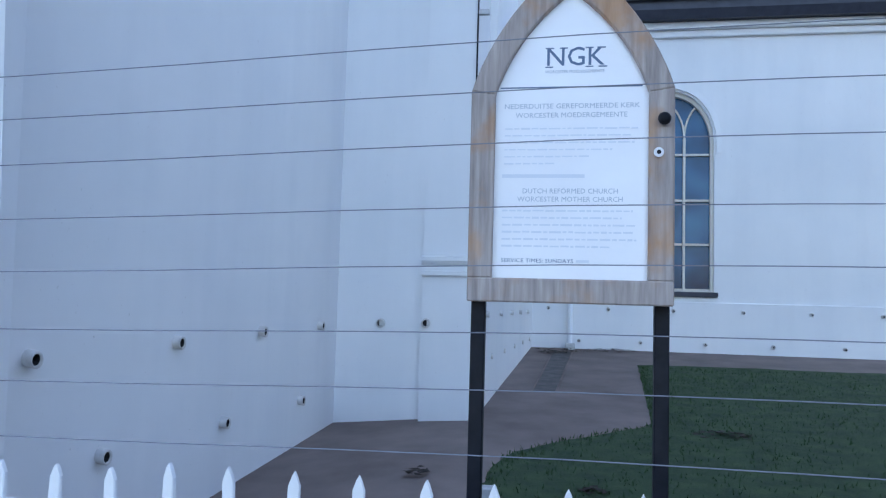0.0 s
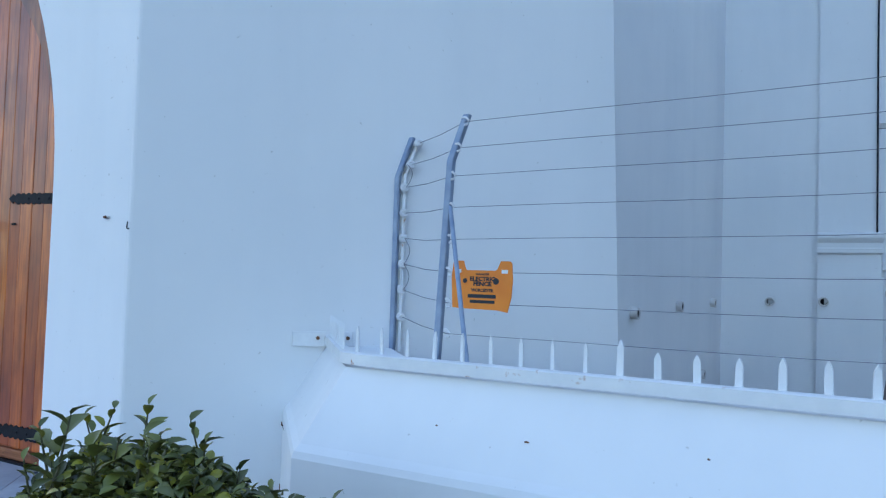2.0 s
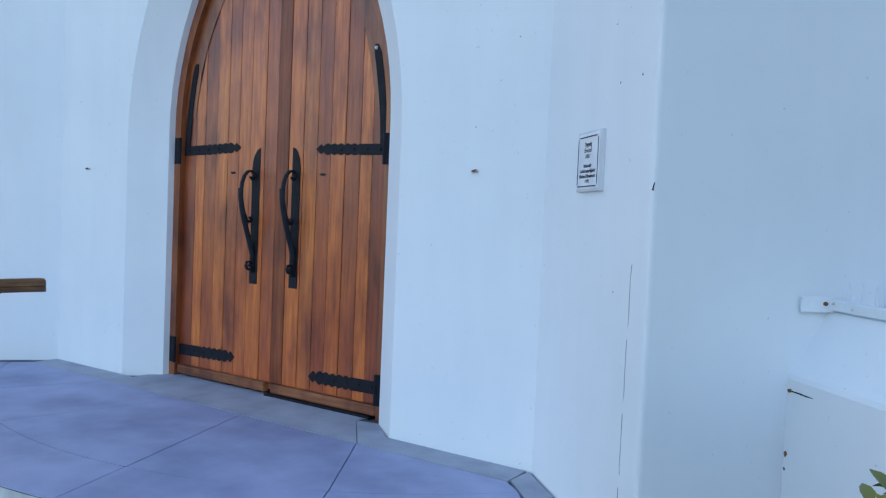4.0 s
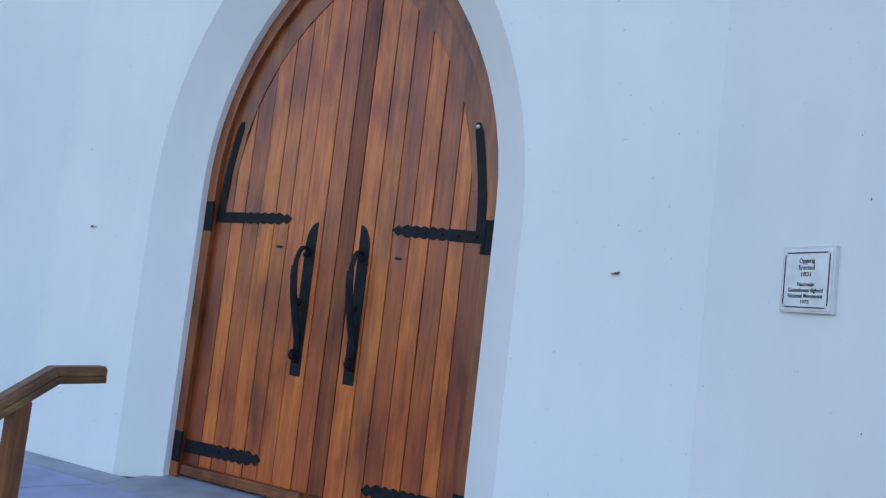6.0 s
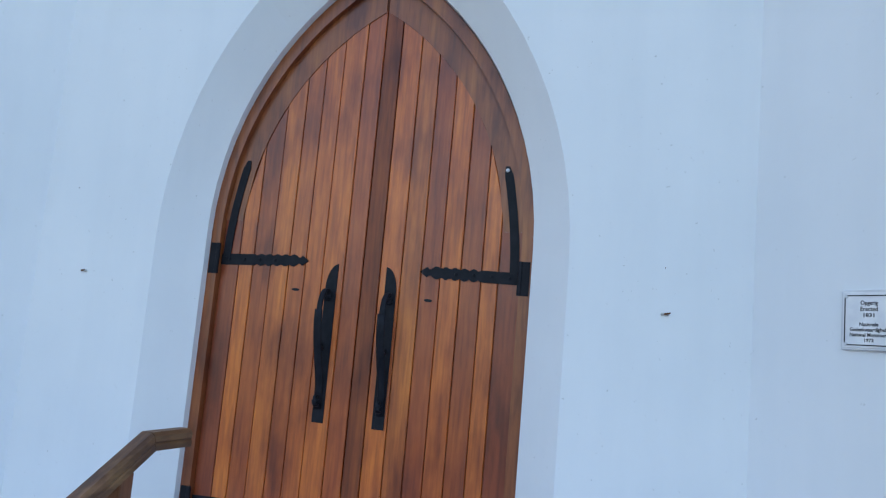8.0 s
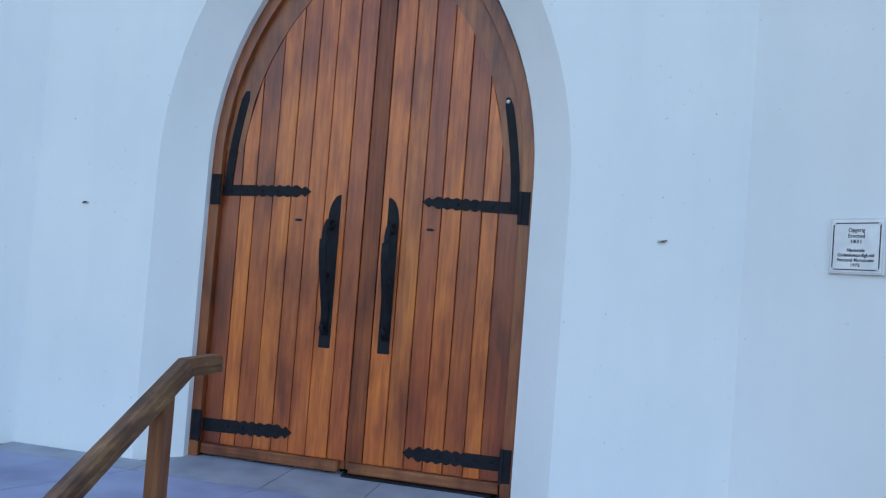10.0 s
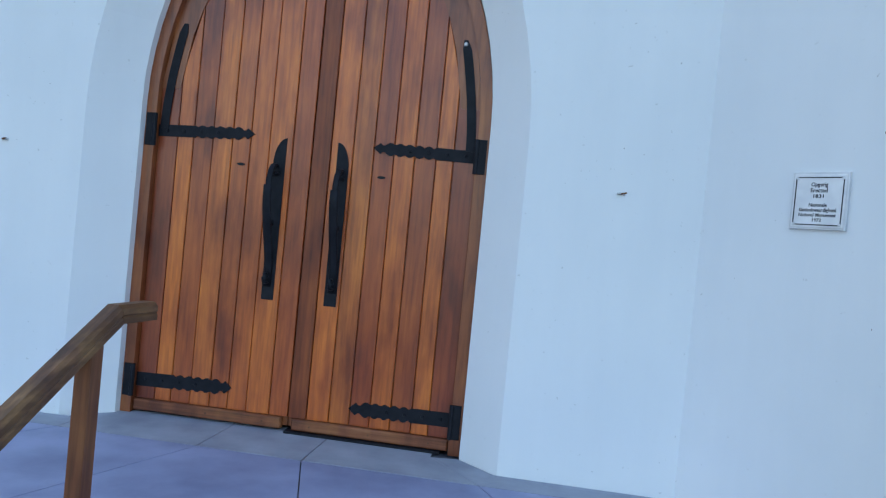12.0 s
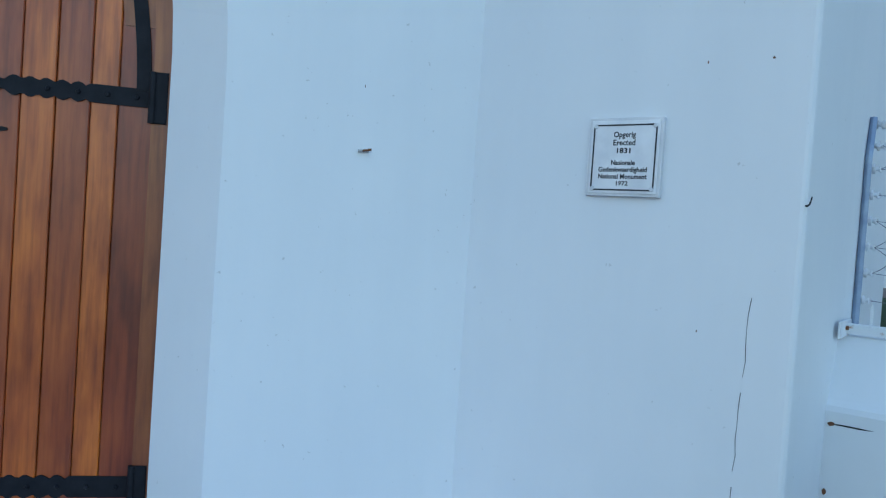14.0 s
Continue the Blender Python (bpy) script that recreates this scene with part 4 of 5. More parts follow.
panel = part("panel", plate(bmesh.new(), gothic(0.222, 1.742, 2.27, 0.305)[::-1], BY + 0.012, 0.016), BOARD_WHITE, None, "white printed panel")
adopt(board, panel)


def board_band(i0, i1):
    bm = bmesh.new()
    a, b = OUT[i0:i1 + 1], INN[i0:i1 + 1]
    rs = [[bm.verts.new((x, y, z)) for x, z in p] for p, y in ((a, BY - 0.028), (b, BY - 0.024), (b, BY + 0.03), (a, BY + 0.03))]
    for r, s in zip(rs, rs[1:] + rs[:1]):
        for i in range(len(a) - 1):
            bm.faces.new((r[i], r[i + 1], s[i + 1], s[i]))
    bm.faces.new([r[0] for r in rs])
    bm.faces.new([r[-1] for r in rs][::-1])
    bmesh.ops.bevel(bm, geom=[e for e in bm.edges if all(v.co.y < BY - 0.02 for v in e.verts) and e.is_manifold and len(e.link_faces) == 2 and abs(e.link_faces[0].normal.dot(e.link_faces[1].normal)) < 0.5], offset=0.004, segments=1, affect="EDGES", profile=0.5)
    return bm


mid = len(OUT) // 2
for i0, i1 in ((0, 1), (1, mid), (mid, len(OUT) - 2), (len(OUT) - 2, len(OUT) - 1)):
    adopt(board, part("frame_board", board_band(i0, i1), BOARD_WOOD, None, "silvered frame board with flaking orange varnish"))
adopt(board, part("bottom_board", box(bmesh.new(), BX - BW, BX + BW, BY - 0.03, BY + 0.03, 1.683, 1.75, bevel=0.004), BOARD_WOOD, None, "silvered bottom frame board"))
for x in (0.258, 0.768):
    adopt(board, part("post", box(bmesh.new(), x - 0.02, x + 0.02, BY + 0.03, BY + 0.07, -0.1, 2.2, bevel=0.003), IRON, None, "square black steel post"))
adopt(board, part("knob", tube(bmesh.new(), [(0.762, BY - 0.028, 2.19), (0.762, BY - 0.045, 2.19), (0.762, BY - 0.06, 2.19)], [0.014, 0.018, 0.011], 12), IRON, None, "round black knob", True))
bm = tube(bmesh.new(), [(0.749, BY - 0.028, 2.10), (0.749, BY - 0.034, 2.10)], 0.0135, 14)
eye = part("lock_plate", bm, CERAMIC, None, "round pale lock plate")
adopt(board, eye)
nest(part("lock_core", tube(bmesh.new(), [(0.749, BY - 0.034, 2.10), (0.749, BY - 0.037, 2.10)], 0.006, 10), IRON), eye)


def board_text(t, size, z, w, mat, x=BX, bold=0.0):
    nest(letters(t, size, flat(x, z, BY - 0.0046), mat, None, "lettering", bold, w), panel)


board_text("NGK", 0.076, 2.378, 0.16, BLUE_INK, BX + 0.008, 0.0002)
serifs = [(-0.082, -0.058, 1), (-0.082, -0.06, -1), (-0.042, -0.02, 1), (0.03, 0.052, 1), (0.03, 0.052, -1), (0.062, 0.086, 1), (0.066, 0.09, -1)]
bars(panel, [(BX + 0.008 + a, BX + 0.008 + b, 2.378 + s * 0.0272 - 0.0016, 2.378 + s * 0.0272 + 0.0016) for a, b, s in serifs], BY - 0.0042, BLUE_INK)
board_text("WORCESTER MOEDERGEMEENTE", 0.012, 2.337, 0.165, GREY_INK, BX + 0.008)
bars(panel, [(BX - 0.2, BX + 0.195, 2.291, 2.2945)], BY - 0.004, BLUE_INK)
board_text("NEDERDUITSE GEREFORMEERDE KERK", 0.02, 2.238, 0.375, GREY_INK)
board_text("WORCESTER MOEDERGEMEENTE", 0.02, 2.212, 0.31, GREY_INK)
board_text("DUTCH REFORMED CHURCH", 0.02, 1.996, 0.262, GREY_INK)
board_text("WORCESTER MOTHER CHURCH", 0.02, 1.973, 0.29, GREY_INK)
board_text("SERVICE TIMES: SUNDAYS", 0.0155, 1.80, 0.2, BLUE_INK, BX - 0.088)
rows = []
for z, lens in ((2.172, 0.37), (2.152, 0.35), (2.132, 0.36), (2.112, 0.3), (2.092, 0.24), (2.072, 0.14)):
    rows.append((BX - 0.185, BX - 0.185 + lens, z, z + 0.005))
for z, lens in ((1.938, 0.36), (1.918, 0.33), (1.898, 0.37), (1.878, 0.36), (1.858, 0.37), (1.838, 0.3)):
    rows.append((BX - 0.188, BX - 0.188 + lens, z, z + 0.006))
words = []
rw = random.Random(17)
for x0, x1, z0, z1 in rows:
    x = x0
    while x < x1:
        w = min(rw.uniform(0.008, 0.034), x1 - x)
        words.append((x, x + w, z0 + rw.uniform(0, 0.0012), z1 - rw.uniform(0, 0.0012)))
        x += w + 0.0045
bars(panel, words, BY - 0.004, PALE_INK)
bars(panel, [(BX - 0.19, BX + 0.04, 2.034, 2.044), (BX + 0.02, BX + 0.055, 1.797, 1.804)], BY - 0.004, PALE_INK)
board.location.z -= 0.012

# ---- monument plaque on the buttress ----
plaque = thing("plaque", "square white stone monument plaque with black lettering on the wall", "plaque", (-3.434, 2.274, 1.72))
FACE = Matrix.Translation((-3.432, 2.262, 1.849)) @ Matrix.Rotation(radians(-45.5), 4, "Z")


def plaque_part(name, bm, mat, label=""):
    bmesh.ops.transform(bm, matrix=FACE, verts=bm.verts)
    ob = part(name, bm, mat, None, label)
    adopt(plaque, ob)
    return ob


plaque_part("backing", box(bmesh.new(), -0.13, 0.13, -0.024, 0.004, -0.132, 0.132, bevel=0.002), PLATE, "grey metal backing")
tablet = plaque_part("tablet", box(bmesh.new(), -0.12, 0.12, -0.028, -0.024, -0.122, 0.122, bevel=0.0015), STONE, "white tablet")
for x0, x1, z0, z1 in ((-0.107, 0.107, 0.104, 0.109), (-0.107, 0.107, -0.113, -0.108), (-0.112, -0.107, -0.107, 0.104), (0.107, 0.112, -0.107, 0.104)):
    nest(plaque_part("border_line", box(bmesh.new(), x0, x1, -0.0295, -0.028, z0, z1), INK), tablet)
for sx in (-1, 1):
    for sz in (-1, 1):
        plaque_part("screw", tube(bmesh.new(), [(sx * 0.105, -0.028, sz * 0.105 - 0.002), (sx * 0.105, -0.031, sz * 0.105 - 0.002)], [0.009, 0.006], 10), PLATE, "metal fixing screw")
for t, z, s, w in (("Opgerig", 0.074, 0.027, 0.078), ("Erected", 0.047, 0.027, 0.078), ("1831", 0.020, 0.024, 0.048), ("Nasionale", -0.020, 0.023, 0.084), ("Gedenkwaardigheid", -0.043, 0.023, 0.172), ("National Monument", -0.066, 0.023, 0.172), ("1972", -0.089, 0.02, 0.042)):
    nest(letters(t, s, FACE @ flat(0, z, -0.0286), INK, None, "lettering", 0.0005, w), tablet)

# ---- vent pipes in the walls ----


def vent_pipe(at, out, r, length, group):
    ob = thing("vent_pipe", "short pale damp-proofing vent pipe set in the plaster wall", "vent pipe", at, group)
    a, d = Vector(at), Vector(out).normalized()
    up = d.cross(Vector((0, 0, 1))).normalized()
    bm, n = bmesh.new(), 12
    rings = []
    for s, rad in ((-0.03, r), (length, r), (length, r * 0.7), (length - 0.008, r * 0.68)):
        c = a + d * s + Vector((0, 0, -0.22 * max(s, 0)))
        rings.append([bm.verts.new(c + rad * (math.cos(k * math.tau / n) * up + math.sin(k * math.tau / n) * up.cross(d))) for k in range(n)])
    for p, q in zip(rings, rings[1:]):
        for k in range(n):
            bm.faces.new((p[k], p[(k + 1) % n], q[(k + 1) % n], q[k]))
    adopt(ob, part("pipe", bm, PVC, None, "", True))
    bm, rings = bmesh.new(), []
    for s in (length - 0.007, 0.0):
        c = a + d * s + Vector((0, 0, -0.22 * s))
        rings.append([bm.verts.new(c + r * 0.69 * (math.cos(k * math.tau / n) * up + math.sin(k * math.tau / n) * up.cross(d))) for k in range(n)])
    for k in range(n):
        bm.faces.new((rings[0][k], rings[0][(k + 1) % n], rings[1][(k + 1) % n], rings[1][k]))
    bm.faces.new(rings[1])
    adopt(ob, part("bore", bm, DARK, None, "dark hollow of the pipe"))


def side_x(y):
    return -2.2 + (y - 3.84) * 0.2 / 4.94


for y, z in ((4.25, 1.33), (5.6, 1.352), (6.9, 1.385), (8.25, 1.40), (4.86, 0.73), (6.3, 0.71), (7.8, 0.70)):
    vent_pipe((side_x(y), y, z), (1, -0.04, 0), 0.046, 0.055, "vent pipes of the tower wall")
vent_pipe((-1.5, 8.77, 1.43), (0, -1, 0), 0.05, 0.04, "vent pipes of the tower wall")
vent_pipe((-0.98, 8.635, 1.45), (0.1, -1, 0), 0.05, 0.04, "vent pipes of the tower wall")
for x in (0.1, 1.2, 2.36, 3.57, 4.72, 5.89, 7.05, 8.2):
    vent_pipe((x, NAVE - 0.05, 1.632), (0, -1, 0), 0.034, 0.05, "vent pipes of the nave wall")
for x in (0.67, 1.78, 2.92, 4.08, 5.27, 6.45, 7.6):
    vent_pipe((x, NAVE - 0.05, 1.04), (0, -1, 0), 0.034, 0.05, "vent pipes of the nave wall")
for k in range(5):
    y = 9.3 + 1.2 * k
    vent_pipe((-0.45 + (y - 8.6) * 0.038, y, 1.55), (1, 0, 0), 0.034, 0.04, "vent pipes of the body wall")
    vent_pipe((-0.45 + (y - 8.6) * 0.038, y + 0.5, 1.05), (1, 0, 0), 0.034, 0.04, "vent pipes of the body wall")

# ---- nave window ----
window = thing("window_1", "tall arched leaded window with a painted blue reflection and cream glazing bars", "window", ((WIN["x0"] + WIN["x1"]) / 2, NAVE + 0.1, WIN["sill"]), kind="structure")
wcx, ww = (WIN["x0"] + WIN["x1"]) / 2, (WIN["x1"] - WIN["x0"]) / 2


def window_curve(w, z0, n=16):
    return [(wcx - w, z0)] + [(wcx - w * math.cos(a), WIN["spring"] + 1.25 * w * math.sin(a)) for a in (i * math.pi / n for i in range(n + 1))] + [(wcx + w, z0)]


bm = plate(bmesh.new(), window_curve(ww, WIN["sill"])[::-1], NAVE + 0.19, 0.01)
adopt(window, part("pane", bm, GLASS, None, "leaded glass with a blue reflection in its colour"))
bm = bmesh.new()
a, b = window_curve(ww, WIN["sill"]), window_curve(ww - 0.06, WIN["sill"] + 0.06)
rs = [[bm.verts.new((x, y, z)) for x, z in p] for p, y in ((a, NAVE + 0.08), (b, NAVE + 0.08), (b, NAVE + 0.18), (a, NAVE + 0.18))]
for r, s in zip(rs, rs[1:] + rs[:1]):
    for i in range(len(a)):
        j = (i + 1) % len(a)
        bm.faces.new((r[i], r[j], s[j], s[i]))
adopt(window, part("window_frame", bm, WINDOW_PAINT, None, "cream painted frame"))
for k in (1, 2):
    x = WIN["x0"] + 2 * ww * k / 3
    adopt(window, part("mullion", box(bmesh.new(), x - 0.022, x + 0.022, NAVE + 0.1, NAVE + 0.18, WIN["sill"] + 0.05, WIN["spring"] + 0.1), WINDOW_PAINT))
for z in (2.86, 3.68, 4.54):
    adopt(window, part("glazing_bar", box(bmesh.new(), WIN["x0"] + 0.05, WIN["x1"] - 0.05, NAVE + 0.11, NAVE + 0.178, z - 0.02, z + 0.02), WINDOW_PAINT))
third = 2 * ww / 3
for k in range(3):
    for s in (-1, 1):
        x0 = WIN["x0"] + third * (k + (0 if s > 0 else 1))
        pts = [(x0 + s * third * (1 - math.cos(t)) * 0.9, NAVE + 0.14, WIN["spring"] + 0.1 + 0.72 * math.sin(t)) for t in (i * math.pi / 2 / 8 * 0.8 for i in range(9))]
        adopt(window, part("tracery_bar", tube(bmesh.new(), pts, 0.02, 6), WINDOW_PAINT, None, "curved tracery bar"))
adopt(window, part("window_sill", box(bmesh.new(), WIN["x0"] - 0.06, WIN["x1"] + 0.06, NAVE - 0.07, NAVE + 0.2, WIN["sill"] - 0.09, WIN["sill"], bevel=0.01), GUTTER, None, "dark painted sill"))
hood = bmesh.new()
a, b = window_curve(ww + 0.03, WIN["spring"] - 0.2), window_curve(ww + 0.13, WIN["spring"] - 0.2)
rs = [[hood.verts.new((x, y, z)) for x, z in p] for p, y in ((a, NAVE - 0.04), (b, NAVE - 0.03), (b, NAVE + 0.01), (a, NAVE + 0.01))]
for r, s in zip(rs, rs[1:] + rs[:1]):
    for i in range(len(a) - 1):
        hood.faces.new((r[i], r[i + 1], s[i + 1], s[i]))
adopt(window, part("hood_mould", hood, PLASTER, None, "raised white plaster hood"))

# ---- downpipes and cable ----
pipe = thing("downpipe", "white painted rainwater downpipe with brackets on the nave wall", "downpipe", (0.5, NAVE - 0.12, 0.86))
bm = tube(bmesh.new(), [(0.52, NAVE - 0.3, 7.2), (0.52, NAVE - 0.3, 6.95), (0.5, NAVE - 0.12, 6.6), (0.5, NAVE - 0.12, 0.9), (0.5, NAVE - 0.2, 0.84)], 0.05, 8)
adopt(pipe, part("pipe", bm, PLASTER, None, "", True))
adopt(pipe, part("hopper", box(bmesh.new(), 0.42, 0.62, NAVE - 0.38, NAVE - 0.2, 7.02, 7.2, bevel=0.02), PLASTER))
for z in (2.2, 3.6, 5.0):
    adopt(pipe, part("bracket", box(bmesh.new(), 0.4, 0.66, NAVE - 0.19, NAVE - 0.001, z, z + 0.05, bevel=0.006), PLASTER))
shoe = box(bmesh.new(), 0.42, 0.6, NAVE - 0.3, NAVE - 0.05, yard_z(0.5, NAVE) - 0.02, yard_z(0.5, NAVE) + 0.1, bevel=0.01)
adopt(pipe, part("drain_box", shoe, RISER, None, "small cement drain box"))
cable = thing("cable", "thin black cable clipped up the corner of the wall", "cable", (-0.5, 8.64, 2.1))
adopt(cable, part("cable_run", tube(bmesh.new(), [(-0.505, 8.635, 2.06), (-0.51, 8.64, 4.0), (-0.5, 8.64, 7.0), (-0.5, 8.64, TOP)], 0.009, 6), IRON))
for z in (3.2, 4.75, 6.3):
    adopt(cable, part("clip", box(bmesh.new(), -0.5, -0.39, 8.62, 8.67, z, z + 0.05), RISER, None, "pale cable clip"))

# ---- fixings and marks on the walls ----


def wall_hook(x, y, z, turn, n):
    ob = thing("wall_hook", "small rusted nail hook driven into the white plaster", "hook", (x, y, z), "rusted hooks in the plaster")
    m = Matrix.Translation((x, y, z)) @ Matrix.Rotation(radians(turn), 4, "Z")
    bm = tube(bmesh.new(), [m @ Vector(p) for p in ((0, 0.02, 0), (0, -0.03, 0.0), (0.012, -0.036, 0.002), (0.028, -0.034, 0.006))], 0.0042, 6)
    adopt(ob, part("nail", bm, RUST))
    if n:
        bm = tube(bmesh.new(), [m @ Vector(p) for p in ((-0.02, -0.006, 0.0), (0.02, -0.008, 0.003))], 0.0065, 6)
        adopt(ob, part("plate", bm, RISER, None, "small pale plate"))


wall_hook(-7.915, FRONT, 1.853, 0, True)
wall_hook(-4.293, FRONT, 1.838, 0, True)
bent = thing("wall_hook", "small dark bent nail in the corner of the white plaster", "hook", (-3.035, 1.862, 1.72), "rusted hooks in the plaster")
adopt(bent, part("nail", tube(bmesh.new(), [(-3.034, 1.88, 1.708), (-3.034, 1.85, 1.708), (-3.031, 1.846, 1.714), (-3.026, 1.845, 1.735)], [0.003, 0.003, 0.0028, 0.0018], 6), DARK))


def chip(x, y, z, turn, w, h, mat=RUST):
    """A small chip in the paint, the bare rusty spot under it standing in a shallow rim."""
    ob = thing("paint_chip", "small dark chip in the white paint", "paint chip", (x, y, z), "chips in the white paint")
    m = Matrix.Translation((x, y, z)) @ Matrix.Rotation(radians(turn), 4, "Z")
    r2 = random.Random(int(abs(x * 977 + z * 331)))
    pts = [(w * math.cos(-a) * r2.uniform(0.6, 1.1), h * math.sin(-a) * r2.uniform(0.6, 1.1)) for a in (i * math.tau / 9 for i in range(9))]
    bm = plate(bmesh.new(), pts, 0.001, 0.0025)
    bmesh.ops.transform(bm, matrix=m, verts=bm.verts)
    adopt(ob, part("spot", bm, mat))


def on_facet(x):
    return 2.70 - (x + 3.865) * 0.85 / 0.83


for x, z, w, h in ((-3.259, 2.15, 0.003, 0.006), (-3.122, 2.15, 0.005, 0.005), (-3.24, 1.30, 0.002, 0.005), (-3.3, 2.4, 0.002, 0.003)):
    chip(x, on_facet(x), z, -45.7, w, h)
for x, z, w, h in ((-4.05, 2.55, 0.003, 0.004), (-8.05, 2.4, 0.004, 0.004), (-4.3, 2.08, 0.0015, 0.006)):
    chip(x, FRONT, z, 0, w, h)
for x, z, w, h in ((-0.9, 1.16, 0.004, 0.003), (-1.35, 1.14, 0.008, 0.003), (-1.62, 1.15, 0.004, 0.003)):
    chip(x, 1.78, z, 0, w, h)


def crack(points, width):
    ob = thing("wall_crack", "thin dark crack running up the white plaster", "crack", points[0])
    for k in range(0, len(points) - 2, 3):
        n = 3 if k % 2 else 4
        run = points[k:k + n]
        bm = tube(bmesh.new(), run, [width * (0.35 + 0.65 * abs(math.sin((k + i) * 2.1))) for i in range(len(run))], 4)
        adopt(ob, part("fissure", bm, DARK))


r3 = random.Random(8)
pts = []
for i in range(26):
    z = 0.3 + 1.22 * i / 25
    x = -3.137 - 0.006 * math.sin(z * 3) + r3.uniform(-0.0025, 0.0025)
    pts.append((x, on_facet(x) - 0.0006, z))
crack(pts, 0.0012)
pts = []
for i in range(14):
    s = 0.82 * i / 13
    pts.append((-2.594 + s * 0.72, 2.2645 - s * 0.72, 0.966 + r3.uniform(-0.002, 0.002)))
crack(pts, 0.004)
chip(-2.588, 2.256, 0.966, -45, 0.014, 0.009)
chip(-2.592, 2.262, 0.72, -45, 0.008, 0.013)
chip(-2.594, 2.264, 0.66, -45, 0.005, 0.006)

# ---- yard litter ----
drain = thing("drain_channel", "shallow dark cement drain channel across the brown path", "drain", (0.2, 11.5, yard_z(0.2, 11.5)))
for side in (-1, 1):
    bm = bmesh.new()
    pts = [(0.38 + side * 0.17, 14.6, 0), (0.3 + side * 0.16, 12.6, 0), (0.2 + side * 0.15, 10.4, 0)]
    tube(bm, [(x, y, yard_z(x, y) + 0.004) for x, y, z in pts], [0.018, 0.02, 0.015], 6)
    adopt(drain, part("kerb", bm, PATHWAY, None, "low rounded cement kerb"))
bm = bmesh.new()
rows = [[bm.verts.new((cx + w, y, yard_z(cx + w, y) + 0.006 - 0.002 * (1 - abs(w) / 0.15))) for w in (-0.15, 0, 0.15)] for cx, y in ((0.38, 14.6), (0.3, 12.6), (0.2, 10.4))]
for r, q in zip(rows, rows[1:]):
    for i in range(2):
        bm.faces.new((r[i], r[i + 1], q[i + 1], q[i]))
adopt(drain, part("bed", bm, DRAIN_BED, None, "damp dark bed of the channel"))
block = thing("marker_block", "small white painted block at the edge of the lawn", "block", (-0.05, 6.1, yard_z(-0.05, 6.1)))
adopt(block, part("block", box(bmesh.new(), -0.13, 0.03, 6.04, 6.16, yard_z(-0.05, 6.1) - 0.02, yard_z(-0.05, 6.1) + 0.09, bevel=0.008), RISER))
for k, (x, y, w) in enumerate(((0.35, 14.7, 0.5), (1.25, 14.85, 0.45), (1.95, 8.4, 0.32), (0.2, 14.3, 0.25), (-0.62, 6.6, 0.1), (0.7, 6.4, 0.09))):
    ob = thing("leaf_litter", "small heap of dark dry leaves on the ground", "leaf litter", (x, y, yard_z(x, y)), "leaf litter in the yard", "stuff")
    bm = bmesh.new()
    for i in range(int(160 * w) + 12):
        a, r = rng.random() * 6.28, w * math.sqrt(rng.random())
        px, py = x + r * math.cos(a), y + 0.5 * r * math.sin(a)
        pz = yard_z(px, py) + 0.022 + 0.05 * rng.random() * (1 - r / w)
        q = [Vector((rng.uniform(-.03, .03), rng.uniform(-.03, .03), rng.uniform(-.004, .012))) for _ in range(4)]
        bm.faces.new([bm.verts.new(Vector((px, py, pz)) + v) for v in (q[0] + Vector((-.03, 0, 0)), q[1] + Vector((0, -.02, 0)), q[2] + Vector((.03, 0, 0)), q[3] + Vector((0, .02, 0)))])
    adopt(ob, part("leaves", bm, LITTER))

# ---- hedge bush ----


def leaf_mesh(name, length, width, fold, curl):
    """A folded oval leaf along x with its base at the origin."""
    bm = bmesh.new()
    st = [(0.0, 0.06), (0.22, 0.72), (0.5, 1.0), (0.78, 0.75), (1.0, 0.08)]
    rows = []
    for t, w in st:
        z = -curl * length * t * t
        rows.append([bm.verts.new((length * t, s * width * w, z + abs(s) * fold * width * w)) for s in (-1, 0, 1)])
    for r, s in zip(rows, rows[1:]):
        for i in range(2):
            bm.faces.new((r[i], r[i + 1], s[i + 1], s[i]))
    return mesh_of(name, bm, LEAF, True)


rb = random.Random(21)
KINDS = [leaf_mesh("leaf", 0.05, 0.0125, 0.6, 0.35), leaf_mesh("leaf", 0.055, 0.0165, 0.5, 0.55), leaf_mesh("leaf", 0.042, 0.011, 0.65, 0.2)]
TEMPLATES = []
for me in KINDS:
    TEMPLATES.append(([v.co.copy() for v in me.vertices], [tuple(p.vertices) for p in me.polygons]))
bush = thing("bush", "dense clipped evergreen hedge bush with upright leafy shoots before the wall", "bush", (-1.9, 1.0, GROUND))


def bush_top(x, y):
    """Height of the clipped crown."""
    u, v = (x + 1.8) / 0.46, (y - 0.97) / 0.42
    d = u * u + v * v
    if d >= 1:
        return None
    return 0.73 - 0.17 * (x + 1.9) + 0.42 * (1 - d) ** 0.33 + 0.13 * noise.noise(Vector((x * 4.5, y * 4.5, 1.7))) + 0.05 * noise.noise(Vector((x * 13, y * 13, 5.1)))


def leaf_pose(p, direction, roll, size):
    d = direction.normalized()
    q = d.to_track_quat("X", "Z")
    return Matrix.Translation(p) @ q.to_matrix().to_4x4() @ Matrix.Rotation(roll, 4, "X") @ Matrix.Diagonal((size, size, size, 1))


crown = [[[], []] for _ in range(4)]


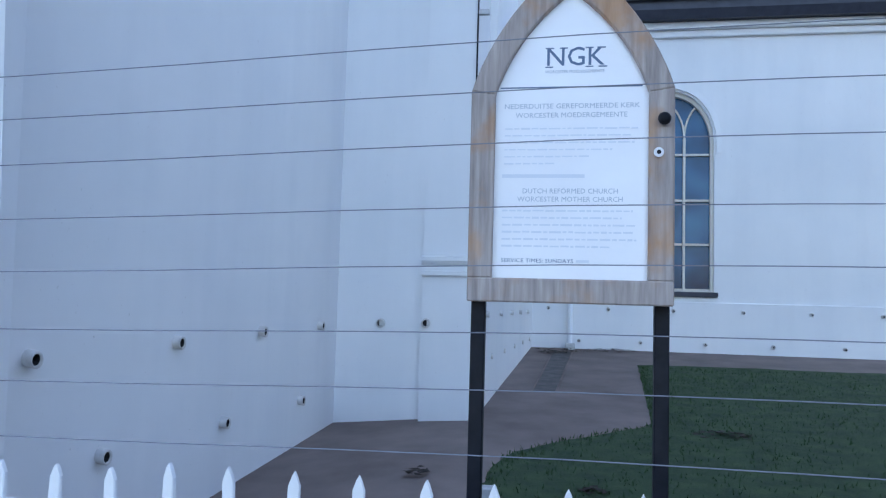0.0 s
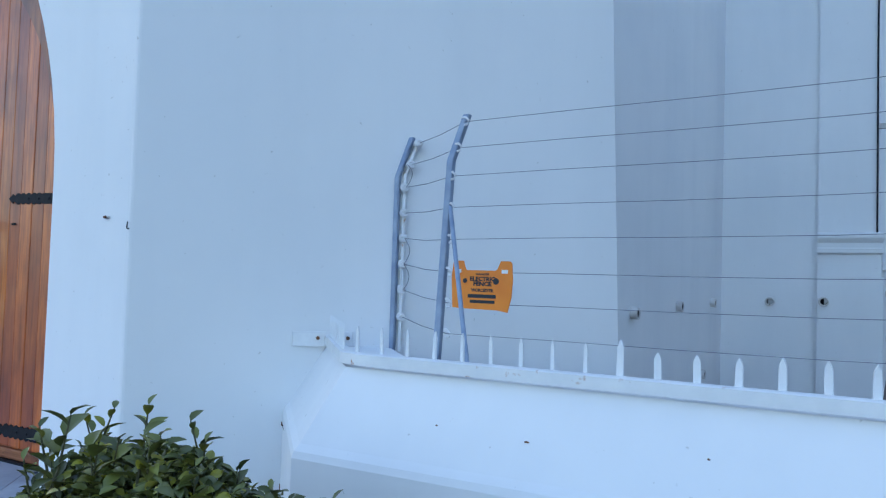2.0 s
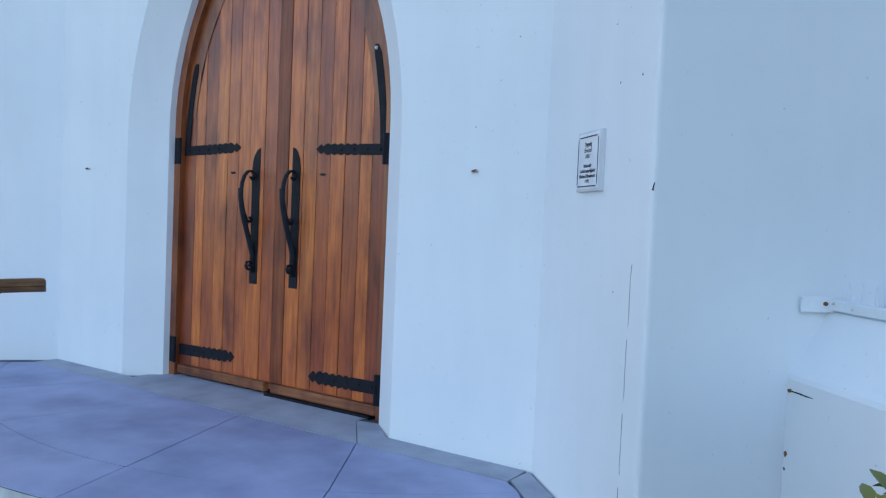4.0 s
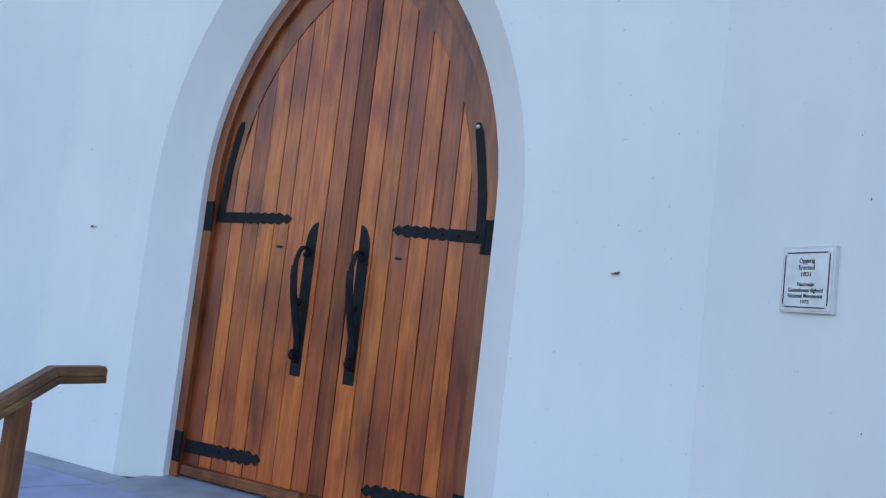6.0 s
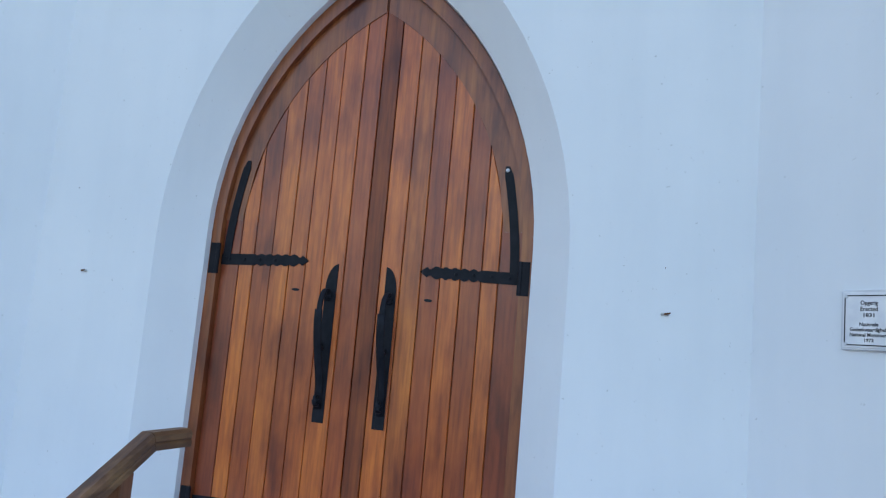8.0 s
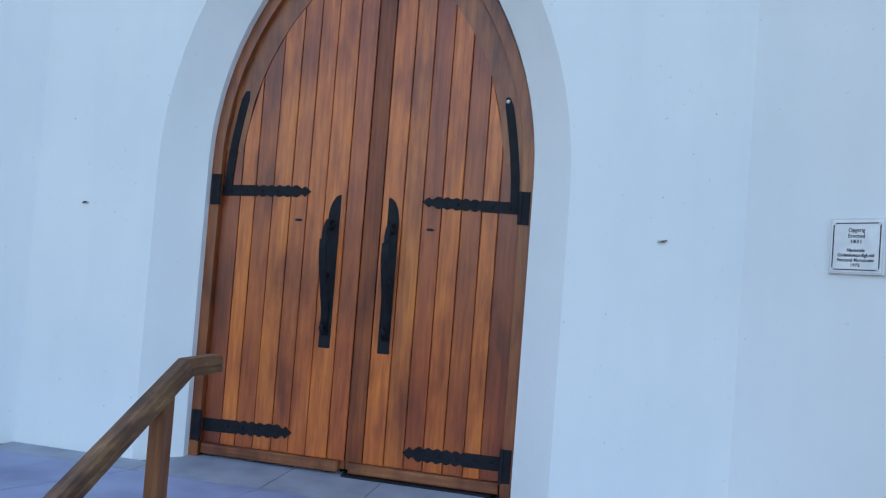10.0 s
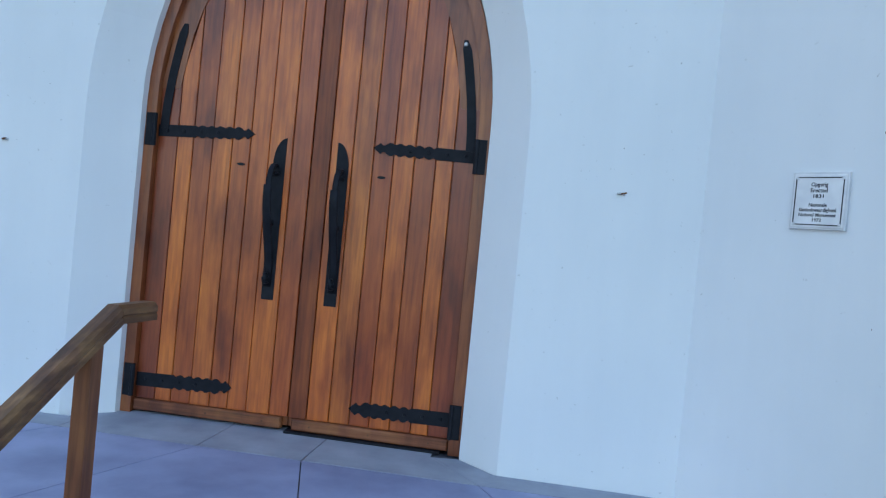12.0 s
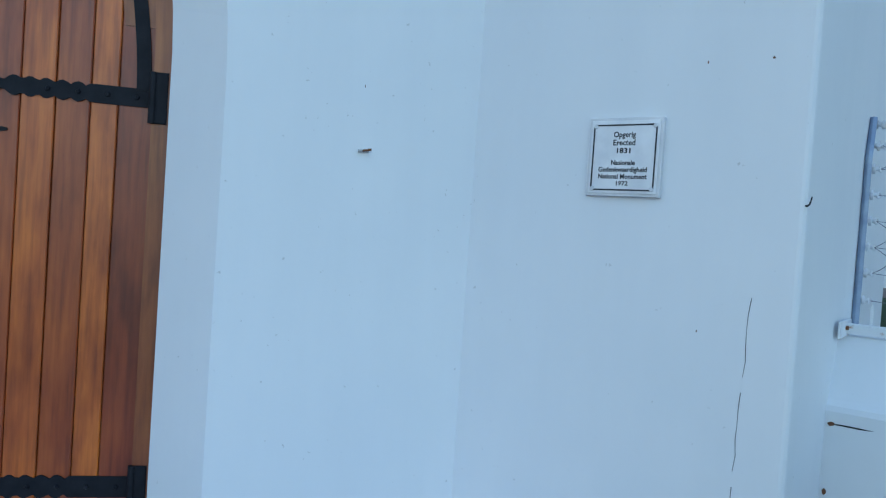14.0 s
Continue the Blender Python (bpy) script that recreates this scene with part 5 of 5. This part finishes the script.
def add_leaf(store, m, kind):
    co, fa = TEMPLATES[kind]
    base = len(store[0])
    store[0].extend(m @ c for c in co)
    store[1].extend(tuple(i + base for i in f) for f in fa)


def random_dir(up):
    a = rb.random() * math.tau
    return Vector((math.cos(a), math.sin(a), rb.uniform(up - 0.5, up + 0.5)))


singles = 0
for k in range(19000):
    x, y = -1.8 + rb.uniform(-0.46, 0.46), 0.97 + rb.uniform(-0.42, 0.42)
    t = bush_top(x, y)
    if t is None:
        continue
    z = t - abs(rb.gauss(0, 0.09)) - (0.0 if rb.random() < 0.75 else rb.random() * 0.5)
    m = leaf_pose(Vector((x, y, max(z, 0.05))), random_dir(0.7), rb.uniform(-1.3, 1.3), rb.uniform(0.4, 0.72))
    add_leaf(crown[k % 4], m, rb.randrange(3))
SHOOTS = [(-1.9, 0.865, 1.33), (-1.95, 0.835, 1.305), (-1.86, 0.88, 1.27), (-1.77, 0.94, 1.275), (-2.14, 0.72, 1.215), (-2.2, 0.78, 1.17), (-1.69, 1.1, 1.21), (-1.53, 1.2, 1.15), (-2.24, 0.8, 1.1), (-2.1, 0.75, 1.14), (-2.3, 0.82, 1.03), (-1.61, 1.12, 1.16)]
while len(SHOOTS) < 150:
    x, y = -1.8 + rb.uniform(-0.44, 0.44), 0.97 + rb.uniform(-0.4, 0.4)
    t = bush_top(x, y)
    if t:
        SHOOTS.append((x, y, t + (0.17 if x < -1.8 else 0.1) * rb.random() ** 1.6))
for i, (x, y, z) in enumerate(SHOOTS):
    lean = Vector((rb.uniform(-0.16, 0.16), rb.uniform(-0.16, 0.16), 0))
    foot, tip = Vector((x, y, z - (0.26 if x > -2.14 else 0.45))) - lean * 0.5, Vector((x, y, z - 0.055))
    adopt(bush, part("shoot", tube(bmesh.new(), [foot, foot.lerp(tip, 0.5) + lean * 0.08, tip], [0.0035, 0.003, 0.0015], 5), TWIG))
    for j in range(9):
        s = 0.25 + 0.75 * j / 8
        a = j * 2.4 + i
        d = Vector((math.cos(a), math.sin(a), 0.75 + 0.7 * s))
        m = leaf_pose(foot.lerp(tip, min(s, 1)), d, rb.uniform(-0.6, 0.6), rb.uniform(0.65, 1.0) * (1.25 if i < 9 else 0.95) * (1.0 if s < 0.95 else 0.7))
        if singles < 260:
            ob = new("leaf", KINDS[rb.randrange(3)])
            ob.parent = bush
            ob.matrix_basis = Matrix.Translation((1.9, -1.0, -GROUND)) @ m
            singles += 1
        else:
            add_leaf(crown[i % 4], m, rb.randrange(3))
for co, fa in crown:
    me = bpy.data.meshes.new("foliage")
    me.from_pydata(co, [], fa)
    me.materials.append(LEAF)
    me.polygons.foreach_set("use_smooth", [True] * len(me.polygons))
    ob = tagged(new("foliage", me), "dense small glossy green leaves", "", "", "stuff")
    adopt(bush, ob)
bm = bmesh.new()
for k in range(26):
    a = rb.random() * math.tau
    r = rb.uniform(0.2, 0.5)
    p = Vector((-1.85, 0.95, GROUND)) + Vector((0.08 * math.cos(a), 0.06 * math.sin(a), 0))
    q = Vector((-1.85 + 0.75 * r * math.cos(a), 0.95 + 0.65 * r * math.sin(a), rb.uniform(0.5, 0.85)))
    tube(bm, [p, p.lerp(q, 0.5) + Vector((0, 0, 0.08)), q], [0.014, 0.008, 0.004], 6)
adopt(bush, part("branches", bm, TWIG, None, "tangle of bare inner branches"))
